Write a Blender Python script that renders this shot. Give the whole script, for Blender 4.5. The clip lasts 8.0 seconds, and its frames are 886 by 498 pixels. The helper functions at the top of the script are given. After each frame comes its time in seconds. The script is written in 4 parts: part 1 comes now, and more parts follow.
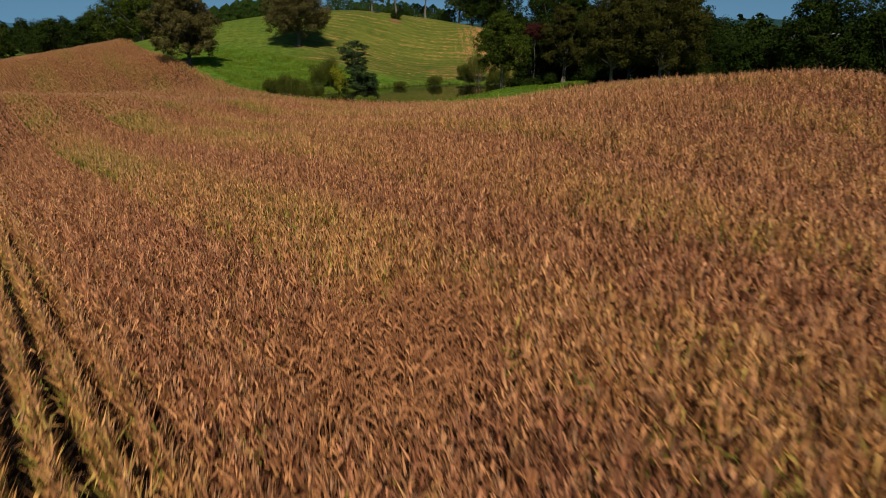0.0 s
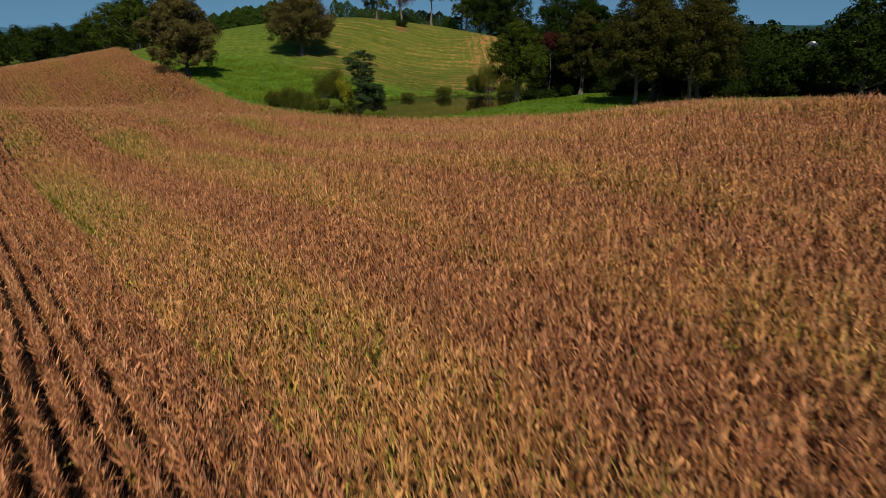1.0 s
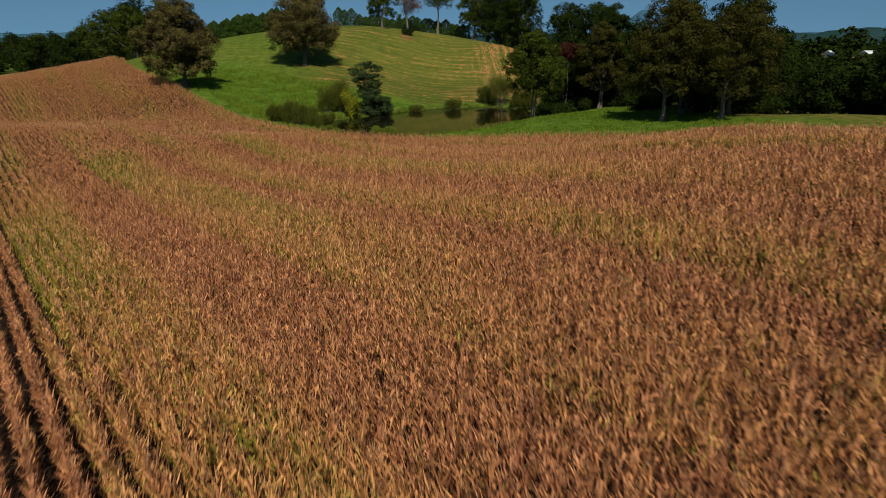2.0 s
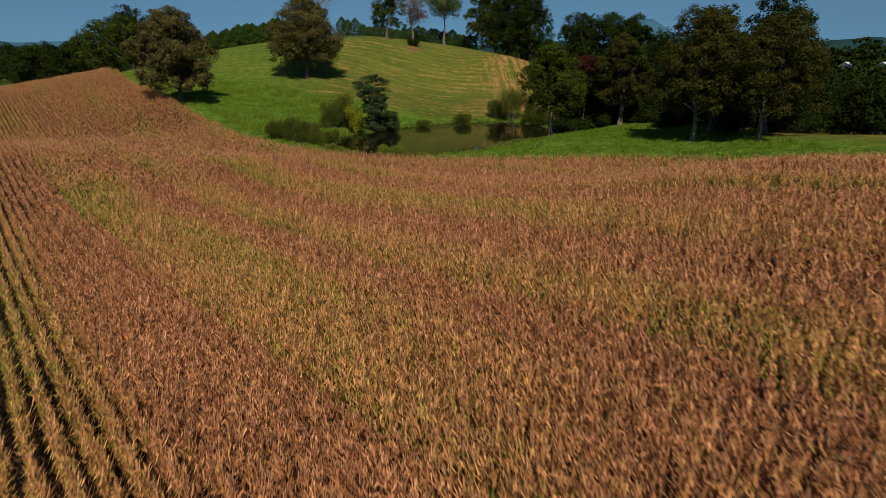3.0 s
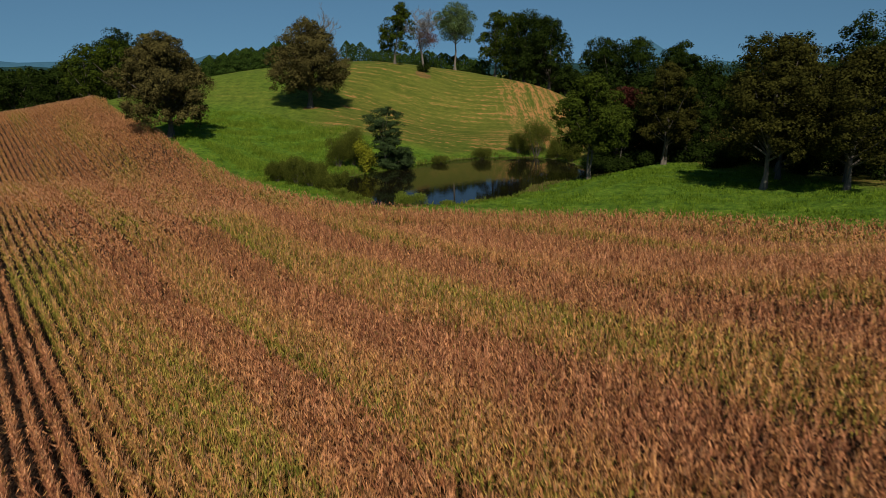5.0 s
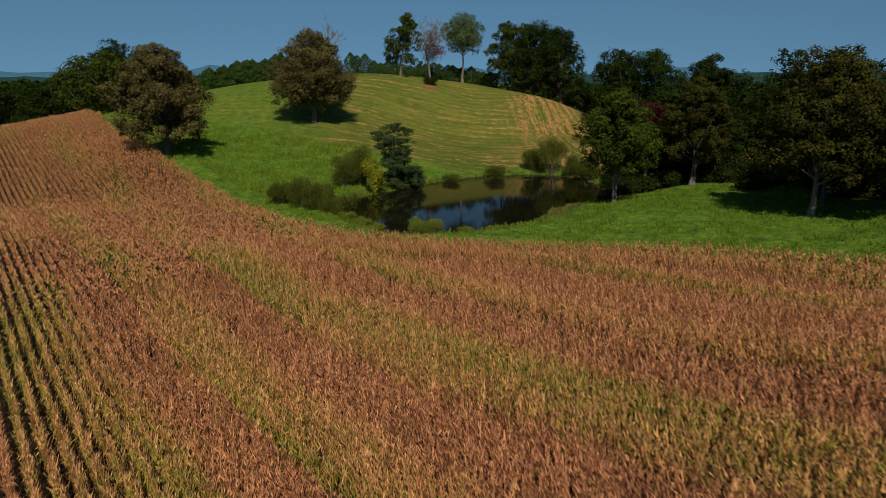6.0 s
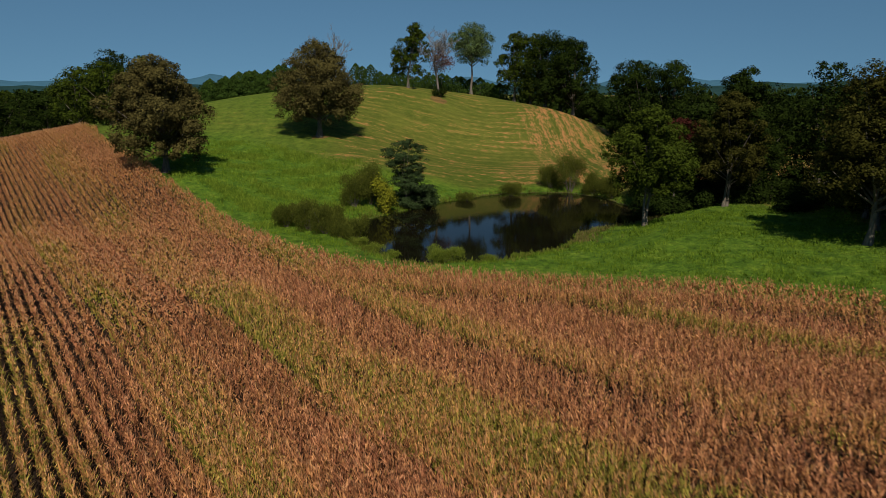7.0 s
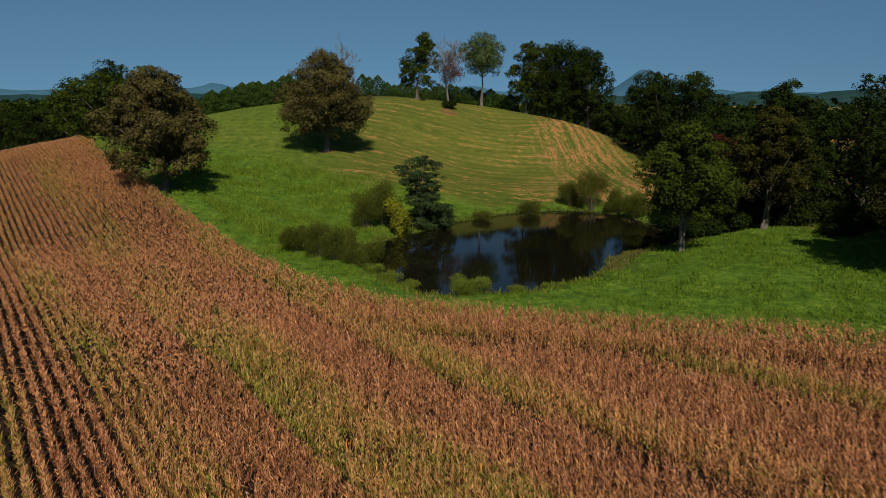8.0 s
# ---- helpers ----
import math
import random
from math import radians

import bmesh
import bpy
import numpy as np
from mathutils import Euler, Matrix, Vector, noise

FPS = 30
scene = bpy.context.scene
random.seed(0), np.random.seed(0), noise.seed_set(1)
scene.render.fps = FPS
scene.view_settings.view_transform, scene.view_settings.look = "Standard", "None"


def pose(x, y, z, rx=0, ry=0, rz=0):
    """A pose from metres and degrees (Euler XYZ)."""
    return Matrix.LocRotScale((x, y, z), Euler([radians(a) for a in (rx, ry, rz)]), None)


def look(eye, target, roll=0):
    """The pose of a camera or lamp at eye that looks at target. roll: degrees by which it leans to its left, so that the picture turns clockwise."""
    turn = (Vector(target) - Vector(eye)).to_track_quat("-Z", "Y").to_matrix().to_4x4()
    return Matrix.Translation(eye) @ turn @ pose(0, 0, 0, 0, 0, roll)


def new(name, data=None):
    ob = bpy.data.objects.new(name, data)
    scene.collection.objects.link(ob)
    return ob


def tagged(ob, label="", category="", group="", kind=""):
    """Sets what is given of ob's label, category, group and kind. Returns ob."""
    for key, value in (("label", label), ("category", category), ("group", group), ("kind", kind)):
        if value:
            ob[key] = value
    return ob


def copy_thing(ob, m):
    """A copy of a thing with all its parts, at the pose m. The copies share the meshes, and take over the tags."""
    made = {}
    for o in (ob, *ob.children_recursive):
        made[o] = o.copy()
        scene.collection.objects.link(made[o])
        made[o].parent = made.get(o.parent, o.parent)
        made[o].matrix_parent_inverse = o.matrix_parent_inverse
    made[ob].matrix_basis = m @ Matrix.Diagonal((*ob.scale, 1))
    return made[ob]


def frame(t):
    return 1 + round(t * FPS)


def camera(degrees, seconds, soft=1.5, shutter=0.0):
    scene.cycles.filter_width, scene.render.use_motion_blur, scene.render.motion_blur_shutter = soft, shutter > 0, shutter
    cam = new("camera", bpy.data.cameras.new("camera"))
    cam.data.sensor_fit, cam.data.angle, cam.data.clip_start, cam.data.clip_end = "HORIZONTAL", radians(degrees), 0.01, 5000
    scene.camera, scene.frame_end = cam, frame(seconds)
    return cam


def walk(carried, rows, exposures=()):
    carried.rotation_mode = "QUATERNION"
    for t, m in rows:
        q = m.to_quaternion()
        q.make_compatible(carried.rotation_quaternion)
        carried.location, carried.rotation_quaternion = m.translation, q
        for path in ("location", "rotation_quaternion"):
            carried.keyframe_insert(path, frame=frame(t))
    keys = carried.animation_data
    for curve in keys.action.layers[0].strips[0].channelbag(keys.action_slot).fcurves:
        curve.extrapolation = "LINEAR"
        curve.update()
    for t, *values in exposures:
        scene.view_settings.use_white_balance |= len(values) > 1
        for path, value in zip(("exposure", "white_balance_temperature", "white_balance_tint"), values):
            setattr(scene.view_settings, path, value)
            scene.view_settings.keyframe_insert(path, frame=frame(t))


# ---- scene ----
cam = camera(67.1, 8.0, soft=0.9, shutter=0.4)
METRES, EYE, TILT, LEAN, TURN = 65.0, 15.0, -18.4, 0.0, 0.0
ROWS = [
    (0.0, 0.0, 0.0, 0.0, 0.0, 0.0, -0.0),
    (0.5, -0.0187, 0.0583, 0.0268, -0.03, 0.2, -0.01),
    (1.0, -0.0374, 0.1164, 0.0534, -0.03, 0.38, -0.01),
    (1.5, -0.0556, 0.1742, 0.0793, -0.05, 0.61, -0.05),
    (3.0, -0.098, 0.3568, 0.155, 0.05, 1.57, -0.2),
    (3.5, -0.114, 0.4137, 0.1798, 0.01, 2.01, -0.21),
    (4.0, -0.1297, 0.4686, 0.2049, -0.04, 2.41, -0.19),
    (4.5, -0.1448, 0.5221, 0.2294, -0.09, 2.79, -0.2),
    (6.0, -0.1954, 0.6806, 0.2995, -0.18, 3.99, -0.22),
    (6.5, -0.2142, 0.7318, 0.3221, -0.19, 4.36, -0.23),
    (7.0, -0.233, 0.7816, 0.3444, -0.21, 4.72, -0.26),
    (7.5, -0.2527, 0.831, 0.3658, -0.19, 5.12, -0.28),
    (8.0, -0.2716, 0.8798, 0.3871, -0.18, 5.46, -0.32),
]
walk(cam, [(t, pose(0, 0, EYE, TILT, LEAN, TURN) @ pose(METRES * x, METRES * y, METRES * z, 90 + pitch, roll, yaw)) for t, x, y, z, yaw, pitch, roll in ROWS])

# ---- light ----
SUN_UP, SUN_FROM = 48.0, (0.11, -1.0)      # degrees above the horizon; where the sun stands, seen from above
world = bpy.data.worlds.new("sky")
scene.world = world
world.use_nodes = True
wn, wl = world.node_tree.nodes, world.node_tree.links
sky = wn.new("ShaderNodeTexSky")
sky.sky_type = "NISHITA"
sky.sun_disc = False
sky.sun_elevation = radians(SUN_UP)
sky.sun_rotation = math.atan2(SUN_FROM[0], SUN_FROM[1])
sky.altitude = 250.0
sky.air_density, sky.dust_density, sky.ozone_density = 1.0, 0.0, 1.0
# the clear air of the day: the horizon keeps the deeper blue of higher sky
way = wn.new("ShaderNodeTexCoord")
lift = wn.new("ShaderNodeVectorMath")
lift.operation = "MULTIPLY_ADD"
lift.inputs[1].default_value, lift.inputs[2].default_value = (1.0, 1.0, 0.80), (0.0, 0.0, 0.20)
wl.new(way.outputs["Generated"], lift.inputs[0])
unit = wn.new("ShaderNodeVectorMath")
unit.operation = "NORMALIZE"
wl.new(lift.outputs[0], unit.inputs[0])
wl.new(unit.outputs[0], sky.inputs["Vector"])
tint = wn.new("ShaderNodeMix")
tint.data_type, tint.blend_type = "RGBA", "MULTIPLY"
tint.inputs[0].default_value = 1.0
tint.inputs[7].default_value = (0.66, 0.95, 1.0, 1)
wl.new(sky.outputs["Color"], tint.inputs[6])
wl.new(tint.outputs[2], wn["Background"].inputs["Color"])
wn["Background"].inputs["Strength"].default_value = 0.06

sun_data = bpy.data.lights.new("sun", "SUN")
sun_data.energy, sun_data.angle, sun_data.color = 5.0, radians(0.53), (1.0, 0.91, 0.78)
sun = new("sun", sun_data)
_n = math.hypot(*SUN_FROM)
sun.matrix_world = look((200 * SUN_FROM[0] / _n * math.cos(radians(SUN_UP)), 200 * SUN_FROM[1] / _n * math.cos(radians(SUN_UP)), 200 * math.sin(radians(SUN_UP))), (0, 0, 0))

# ---- mesh helpers ----


def mesh_np(name, verts, faces, material=None, attrs=(), smooth=False):
    """A mesh from arrays: verts (n, 3), faces (m, 3) or (m, 4), point attributes as (name, values)."""
    me = bpy.data.meshes.new(name)
    verts = np.asarray(verts, np.float32).reshape(-1, 3)
    groups = faces if isinstance(faces, list) else [faces]
    groups = [np.asarray(g, np.int32) for g in groups if len(g)]
    loops = np.concatenate([g.ravel() for g in groups])
    totals = np.concatenate([np.full(len(g), g.shape[1], np.int32) for g in groups])
    starts = np.concatenate([[0], np.cumsum(totals)[:-1]]).astype(np.int32)
    me.vertices.add(len(verts))
    me.vertices.foreach_set("co", verts.ravel())
    me.loops.add(len(loops))
    me.loops.foreach_set("vertex_index", loops)
    me.polygons.add(len(totals))
    me.polygons.foreach_set("loop_start", starts)
    me.polygons.foreach_set("loop_total", totals)
    if smooth:
        me.polygons.foreach_set("use_smooth", np.ones(len(totals), bool))
    for key, values in attrs:
        a = me.attributes.new(key, "FLOAT", "POINT")
        a.data.foreach_set("value", np.asarray(values, np.float32).ravel())
    me.update(calc_edges=True)
    if material:
        me.materials.append(material)
    return me


def part(name, me, parent, label=""):
    """Links a mesh as one object under a thing or a part."""
    ob = new(name, me)
    ob.parent = parent
    return tagged(ob, label)


def tubes(runs, sides=6):
    """Tapered tubes along runs of (points, radii)."""
    vs, fs, base = [], [], 0
    ang = np.arange(sides) * 2 * np.pi / sides
    for pts, rad in runs:
        pts = np.asarray(pts, float)
        d = np.gradient(pts, axis=0)
        d /= np.linalg.norm(d, axis=1)[:, None] + 1e-9
        ref = np.where(np.abs(d[:, 2:3]) > 0.9, [[1.0, 0, 0]], [[0, 0, 1.0]])
        u = np.cross(d, ref)
        u /= np.linalg.norm(u, axis=1)[:, None] + 1e-9
        w = np.cross(d, u)
        ring = pts[:, None, :] + np.asarray(rad)[:, None, None] * (np.cos(ang)[None, :, None] * u[:, None, :] + np.sin(ang)[None, :, None] * w[:, None, :])
        vs.append(ring.reshape(-1, 3))
        n = len(pts)
        i = np.arange(n - 1)[:, None] * sides + np.arange(sides)[None, :]
        j = np.arange(n - 1)[:, None] * sides + (np.arange(sides)[None, :] + 1) % sides
        fs.append(base + np.stack([i, j, j + sides, i + sides], -1).reshape(-1, 4))
        base += n * sides
    return np.concatenate(vs), np.concatenate(fs)


# ---- terrain ----
WATER = 0.6
LAND = 2.0
HILLS = [   # middle x, y, half-widths, height
    (-28, 246, 46, 40, 17.4), (14, 246, 26, 36, 3.5), (-78, 232, 34, 40, 8.2), (-100, 200, 30, 30, 3.5),
    (14, 46, 32, 38, 5.0), (-45, 72, 26, 30, -1.0), (45, 122, 24, 28, 2.3), (-10, 114, 20, 16, -1.2),
    (-44, 116, 20, 22, -1.0), (-60, 168, 20, 20, 3.7), (-4, 158, 26, 24, -3.0), (-12, 10, 30, 30, -0.3),
    (30, 86, 24, 22, -0.7), (-80, 142, 26, 24, -2.4), (-104, 100, 36, 34, 2.3), (34, 172, 28, 26, 2.8),
]
RISES = [   # lesser swells
    (-42, 204, 20, 18, 2.3), (-8, 214, 24, 20, -4.0), (-88, 206, 22, 20, -1.1), (55, 98, 24, 22, 4.1),
    (14, 136, 12, 14, 1.7), (-30, 186, 16, 14, 1.9), (-75, 176, 16, 14, 0.5), (22, 60, 14, 16, 1.7),
    (-33, 106, 12, 10, 1.2), (18, 238, 16, 16, 2.2), (4, -20, 50, 40, 6.5), (170, 310, 70, 45, 7.5), (-2, 258, 12, 14, 0.9),
    (-56, 114, 16, 9, 0.7), (-64, 144, 18, 9, -0.7), (35.5, 55, 11.3, 16.3, 3.6), (23.3, 77.6, 16, 10.5, 2.3), (-4, 236, 11, 11, -1.8),
]
POND_AT = (-6.0, 152.0)
POND = [19.4, 26.3, 28.0, 32.9, 28.9, 22.4, 18.9, 17.3, 18.2, 21.3, 21.5, 23.5, 26.2, 22.2, 17.7, 14.5, 11.8, 12.8]  # reach every 20 degrees
FIELD_EDGE = [(-112, 232), (-90, 203.2), (-83.6, 193.8), (-77.7, 186), (-73, 180), (-66, 169.5), (-60, 161.8), (-56, 157.6), (-50.6, 152), (-45, 145.8), (-39.2, 138), (-35, 133), (-31, 128.4), (-24.6, 123.4),
              (-22, 121.6), (-16.7, 120.7), (-11.6, 120.0), (-7, 118.3), (2, 115.2), (13, 110.4), (24, 102.2), (34.4, 94), (47, 90.4), (75, 81)]


def smoothstep(a, b, v):
    t = np.clip((v - a) / (b - a), 0, 1)
    return t * t * (3 - 2 * t)


def shore(x, y):
    """Metres outside the pond's edge (inside: minus)."""
    a = np.degrees(np.arctan2(y - POND_AT[1], x - POND_AT[0])) % 360
    reach = np.interp(a, np.arange(19) * 20, POND + POND[:1])
    wob = 0.35 * np.sin(a * 0.29) + 0.25 * np.sin(a * 0.61 + 1)
    return np.hypot(x - POND_AT[0], y - POND_AT[1]) - reach - wob


def ground_z(x, y):
    x, y = np.asarray(x, float), np.asarray(y, float)
    z = np.full(x.shape, LAND)
    for cx, cy, sx, sy, h in HILLS + RISES:
        z = z + h * np.exp(-((x - cx) / sx) ** 2 - ((y - cy) / sy) ** 2)
    far = smoothstep(300, 700, np.hypot(x + 20, y - 120))
    z = z - 7.0 * far
    d = shore(x, y)
    bank = WATER - 0.12 + np.clip(0.24 * d, -1.3, 1.0)
    z = np.where(d < 14, bank + (z - bank) * smoothstep(0.5, 13, d), z)
    return z


def field_depth(x, y):
    """Metres inside the corn field's edge along y (outside: minus)."""
    ex, ey = np.array(FIELD_EDGE).T
    return np.interp(x, ex, ey) - y


# ---- materials ----
def material(name, rough=0.8, spec=0.3):
    m = bpy.data.materials.new(name)
    m.use_nodes = True
    b = m.node_tree.nodes["Principled BSDF"]
    b.inputs["Roughness"].default_value = rough
    b.inputs["Specular IOR Level"].default_value = spec
    return m, m.node_tree.nodes, m.node_tree.links, b


def node(nodes, links, kind, ins=None, attribute_name=""):
    n = nodes.new(kind)
    if attribute_name:
        n.attribute_name = attribute_name
    for k, v in (ins or {}).items():
        if hasattr(v, "is_linked"):
            links.new(v, n.inputs[k])
        else:
            n.inputs[k].default_value = v
    return n


def ramp(nodes, links, fac, stops):
    n = nodes.new("ShaderNodeValToRGB")
    e = n.color_ramp.elements
    while len(e) < len(stops):
        e.new(0.5)
    for el, (p, c) in zip(e, stops):
        el.position = p
        el.color = (*c, 1) if len(c) == 3 else c
    links.new(fac, n.inputs["Fac"])
    return n.outputs["Color"]


def mixc(nodes, links, fac, a, b, blend="MIX"):
    n = nodes.new("ShaderNodeMix")
    n.data_type, n.blend_type = "RGBA", blend
    for key, v in ((0, fac), (6, a), (7, b)):
        if hasattr(v, "is_linked"):
            links.new(v, n.inputs[key])
        else:
            n.inputs[key].default_value = v if key == 0 else (*v, 1)
    return n.outputs[2]


def math_node(nodes, links, op, a, b=0.0, c=None):
    n = nodes.new("ShaderNodeMath")
    n.operation = op
    for key, v in enumerate((a, b) if c is None else (a, b, c)):
        if hasattr(v, "is_linked"):
            links.new(v, n.inputs[key])
        else:
            n.inputs[key].default_value = v
    return n.outputs[0]


def noise_at(nodes, links, vec, scale, detail=3.0, rough=0.55):
    n = node(nodes, links, "ShaderNodeTexNoise", {"Vector": vec, "Scale": scale, "Detail": detail, "Roughness": rough})
    return n.outputs["Fac"]


def mapped(nodes, links, vec, scale=(1, 1, 1), turn=0.0):
    n = node(nodes, links, "ShaderNodeMapping", {"Vector": vec, "Scale": scale, "Rotation": (0, 0, radians(turn))})
    return n.outputs["Vector"]


ROW_TURN = 36.5     # degrees by which the corn rows run to the west of y


def ground_material():
    m, n, l, b = material("grassland", 0.95, 0.1)
    pos = n.new("ShaderNodeNewGeometry").outputs["Position"]
    field = node(n, l, "ShaderNodeAttribute", attribute_name="field").outputs["Fac"]
    mown = node(n, l, "ShaderNodeAttribute", attribute_name="mown").outputs["Fac"]
    side = node(n, l, "ShaderNodeAttribute", attribute_name="side").outputs["Fac"]
    big, mid, fine = noise_at(n, l, pos, 0.045, 4), noise_at(n, l, pos, 0.55, 6, 0.7), noise_at(n, l, pos, 4.5, 4, 0.75)
    tuft = noise_at(n, l, pos, 1.5, 5, 0.72)
    lush = ramp(n, l, mid, [(0.3, (0.034, 0.078, 0.006)), (0.5, (0.086, 0.160, 0.014)), (0.7, (0.165, 0.240, 0.024))])
    lush = mixc(n, l, 0.75, lush, ramp(n, l, tuft, [(0.3, (0.22, 0.24, 0.22)), (0.5, (0.5, 0.5, 0.5)), (0.72, (0.80, 0.76, 0.66))]), "OVERLAY")
    sward = math_node(n, l, "ADD", math_node(n, l, "MULTIPLY", big, 0.5), math_node(n, l, "MULTIPLY", mid, 0.5))
    cut = ramp(n, l, sward, [(0.35, (0.066, 0.098, 0.011)), (0.65, (0.130, 0.138, 0.023))])
    grass = mixc(n, l, mown, lush, cut)
    # windrows of dried hay: level along the slope, and straight up it on the shoulder
    xyz = node(n, l, "ShaderNodeSeparateXYZ", {0: pos})
    px, py = xyz.outputs[0], xyz.outputs[1]
    wander = math_node(n, l, "MULTIPLY_ADD", noise_at(n, l, pos, 0.045, 3), 7.0, -3.5)

    def windrows(across, along, gap, sway):
        """Broken lines of raked hay, a gap apart."""
        bent = math_node(n, l, "MULTIPLY_ADD", noise_at(n, l, pos, 0.10, 3), sway, across)
        comb = math_node(n, l, "MULTIPLY_ADD", math_node(n, l, "SINE", math_node(n, l, "MULTIPLY", bent, 2 * math.pi / gap)), 0.5, 0.5)
        strand = node(n, l, "ShaderNodeCombineXYZ", {0: math_node(n, l, "MULTIPLY", bent, 0.45), 1: math_node(n, l, "MULTIPLY", along, 0.07)}).outputs[0]
        dash = node(n, l, "ShaderNodeCombineXYZ", {0: math_node(n, l, "MULTIPLY", bent, 2.2), 1: math_node(n, l, "MULTIPLY", along, 0.5)}).outputs[0]
        broken = math_node(n, l, "MULTIPLY_ADD", noise_at(n, l, dash, 1.0, 6, 0.72), 1.1, math_node(n, l, "MULTIPLY", noise_at(n, l, strand, 1.0, 4, 0.6), 0.6))
        return math_node(n, l, "MULTIPLY_ADD", comb, 0.10, broken)

    level = windrows(math_node(n, l, "MULTIPLY_ADD", px, 0.06, py), px, 2.6, 4.0)
    upslope = windrows(math_node(n, l, "MULTIPLY_ADD", py, 0.06, px), py, 2.2, 1.6)
    turned = ramp(n, l, math_node(n, l, "MULTIPLY_ADD", math_node(n, l, "ADD", px, math_node(n, l, "MULTIPLY", wander, 1.6)), 0.05, 0.15), [(0.25, (0, 0, 0)), (0.70, (1, 1, 1))])
    raked = mixc(n, l, turned, level, upslope)
    raked = math_node(n, l, "MULTIPLY", raked, 0.7)
    hay = ramp(n, l, math_node(n, l, "MULTIPLY_ADD", side, 0.068, raked), [(0.675, (0, 0, 0)), (0.75, (1, 1, 1))])
    patch = ramp(n, l, noise_at(n, l, pos, 0.035, 3), [(0.36, (0.1, 0.1, 0.1)), (0.54, (1, 1, 1))])
    hay = math_node(n, l, "MULTIPLY", math_node(n, l, "MULTIPLY", hay, patch), math_node(n, l, "POWER", mown, 3.0))
    straw = ramp(n, l, fine, [(0.3, (0.24, 0.104, 0.040)), (0.7, (0.44, 0.210, 0.090))])
    col = mixc(n, l, math_node(n, l, "MULTIPLY", hay, 0.88), grass, straw)
    col = mixc(n, l, 0.8, col, ramp(n, l, fine, [(0.25, (0.28, 0.28, 0.24)), (0.5, (0.5, 0.5, 0.5)), (0.8, (0.74, 0.70, 0.6))]), "OVERLAY")
    # worn red earth at the feet of two trees
    for bx, by, br in ((-15.8, 235.6, 3.0), (-41.0, 198.4, 1.9)):
        off = node(n, l, "ShaderNodeVectorMath", {0: pos, 1: (bx, by, 17.0 if by > 210 else 10.0)})
        off.operation = "DISTANCE"
        worn = math_node(n, l, "LESS_THAN", math_node(n, l, "MULTIPLY_ADD", mid, 2.0, math_node(n, l, "DIVIDE", off.outputs["Value"], br)), 1.75)
        col = mixc(n, l, math_node(n, l, "MULTIPLY", worn, 0.6), col, ramp(n, l, fine, [(0.3, (0.14, 0.062, 0.030)), (0.7, (0.25, 0.115, 0.055))]))
    col = mixc(n, l, math_node(n, l, "MULTIPLY", mown, 0.7), col, ramp(n, l, raked, [(0.50, (0.30, 0.31, 0.28)), (0.64, (0.5, 0.5, 0.5)), (0.77, (0.70, 0.65, 0.58))]), "OVERLAY")
    # trodden brown mud along the water
    bank = node(n, l, "ShaderNodeAttribute", attribute_name="bank").outputs["Fac"]
    mud = ramp(n, l, math_node(n, l, "MULTIPLY_ADD", mid, 0.9, math_node(n, l, "MULTIPLY_ADD", bank, 1.0, -0.75)), [(0.35, (0, 0, 0)), (0.55, (0.85, 0.85, 0.85))])
    col = mixc(n, l, mud, col, ramp(n, l, fine, [(0.3, (0.045, 0.034, 0.016)), (0.7, (0.13, 0.098, 0.045))]))
    # field soil, its colour lowered to carry the row gaps' shade too
    soil = ramp(n, l, fine, [(0.3, (0.018, 0.011, 0.007)), (0.7, (0.044, 0.027, 0.017))])
    l.new(mixc(n, l, field, col, soil), b.inputs["Base Color"])
    heave = math_node(n, l, "MULTIPLY_ADD", math_node(n, l, "MULTIPLY", tuft, math_node(n, l, "MULTIPLY_ADD", mown, -0.8, 1.0)), 1.6, fine)
    bump = node(n, l, "ShaderNodeBump", {"Height": heave, "Strength": 0.9, "Distance": 0.38})
    l.new(bump.outputs["Normal"], b.inputs["Normal"])
    return m


def water_material():
    m, n, l, b = material("pond_water", 0.03, 0.4)
    b.inputs["IOR"].default_value = 1.33
    pos = n.new("ShaderNodeNewGeometry").outputs["Position"]
    l.new(ramp(n, l, noise_at(n, l, pos, 0.12, 3), [(0.3, (0.0035, 0.0035, 0.002)), (0.7, (0.007, 0.006, 0.003))]), b.inputs["Base Color"])
    bump = node(n, l, "ShaderNodeBump", {"Height": noise_at(n, l, mapped(n, l, pos, (1.0, 2.2, 1.0)), 1.4, 2), "Strength": 0.05, "Distance": 0.05})
    l.new(bump.outputs["Normal"], b.inputs["Normal"])
    return m


def leaf_material(name, dark, light, thin=0.22):
    m, n, l, b = material(name, 0.9, 0.03)
    isl = n.new("ShaderNodeNewGeometry")
    r = isl.outputs["Random Per Island"]
    pos = node(n, l, "ShaderNodeTexCoord").outputs["Object"]
    clump = noise_at(n, l, pos, 0.45, 2)
    v = math_node(n, l, "ADD", math_node(n, l, "MULTIPLY", r, 0.5), math_node(n, l, "MULTIPLY", clump, 0.55))
    col = ramp(n, l, v, [(0.15, dark), (0.8, light)])
    l.new(col, b.inputs["Base Color"])
    t = node(n, l, "ShaderNodeBsdfTranslucent", {"Color": col})
    mix = node(n, l, "ShaderNodeMixShader", {0: thin, 1: b.outputs[0], 2: t.outputs[0]})
    l.new(mix.outputs[0], n["Material Output"].inputs["Surface"])
    return m


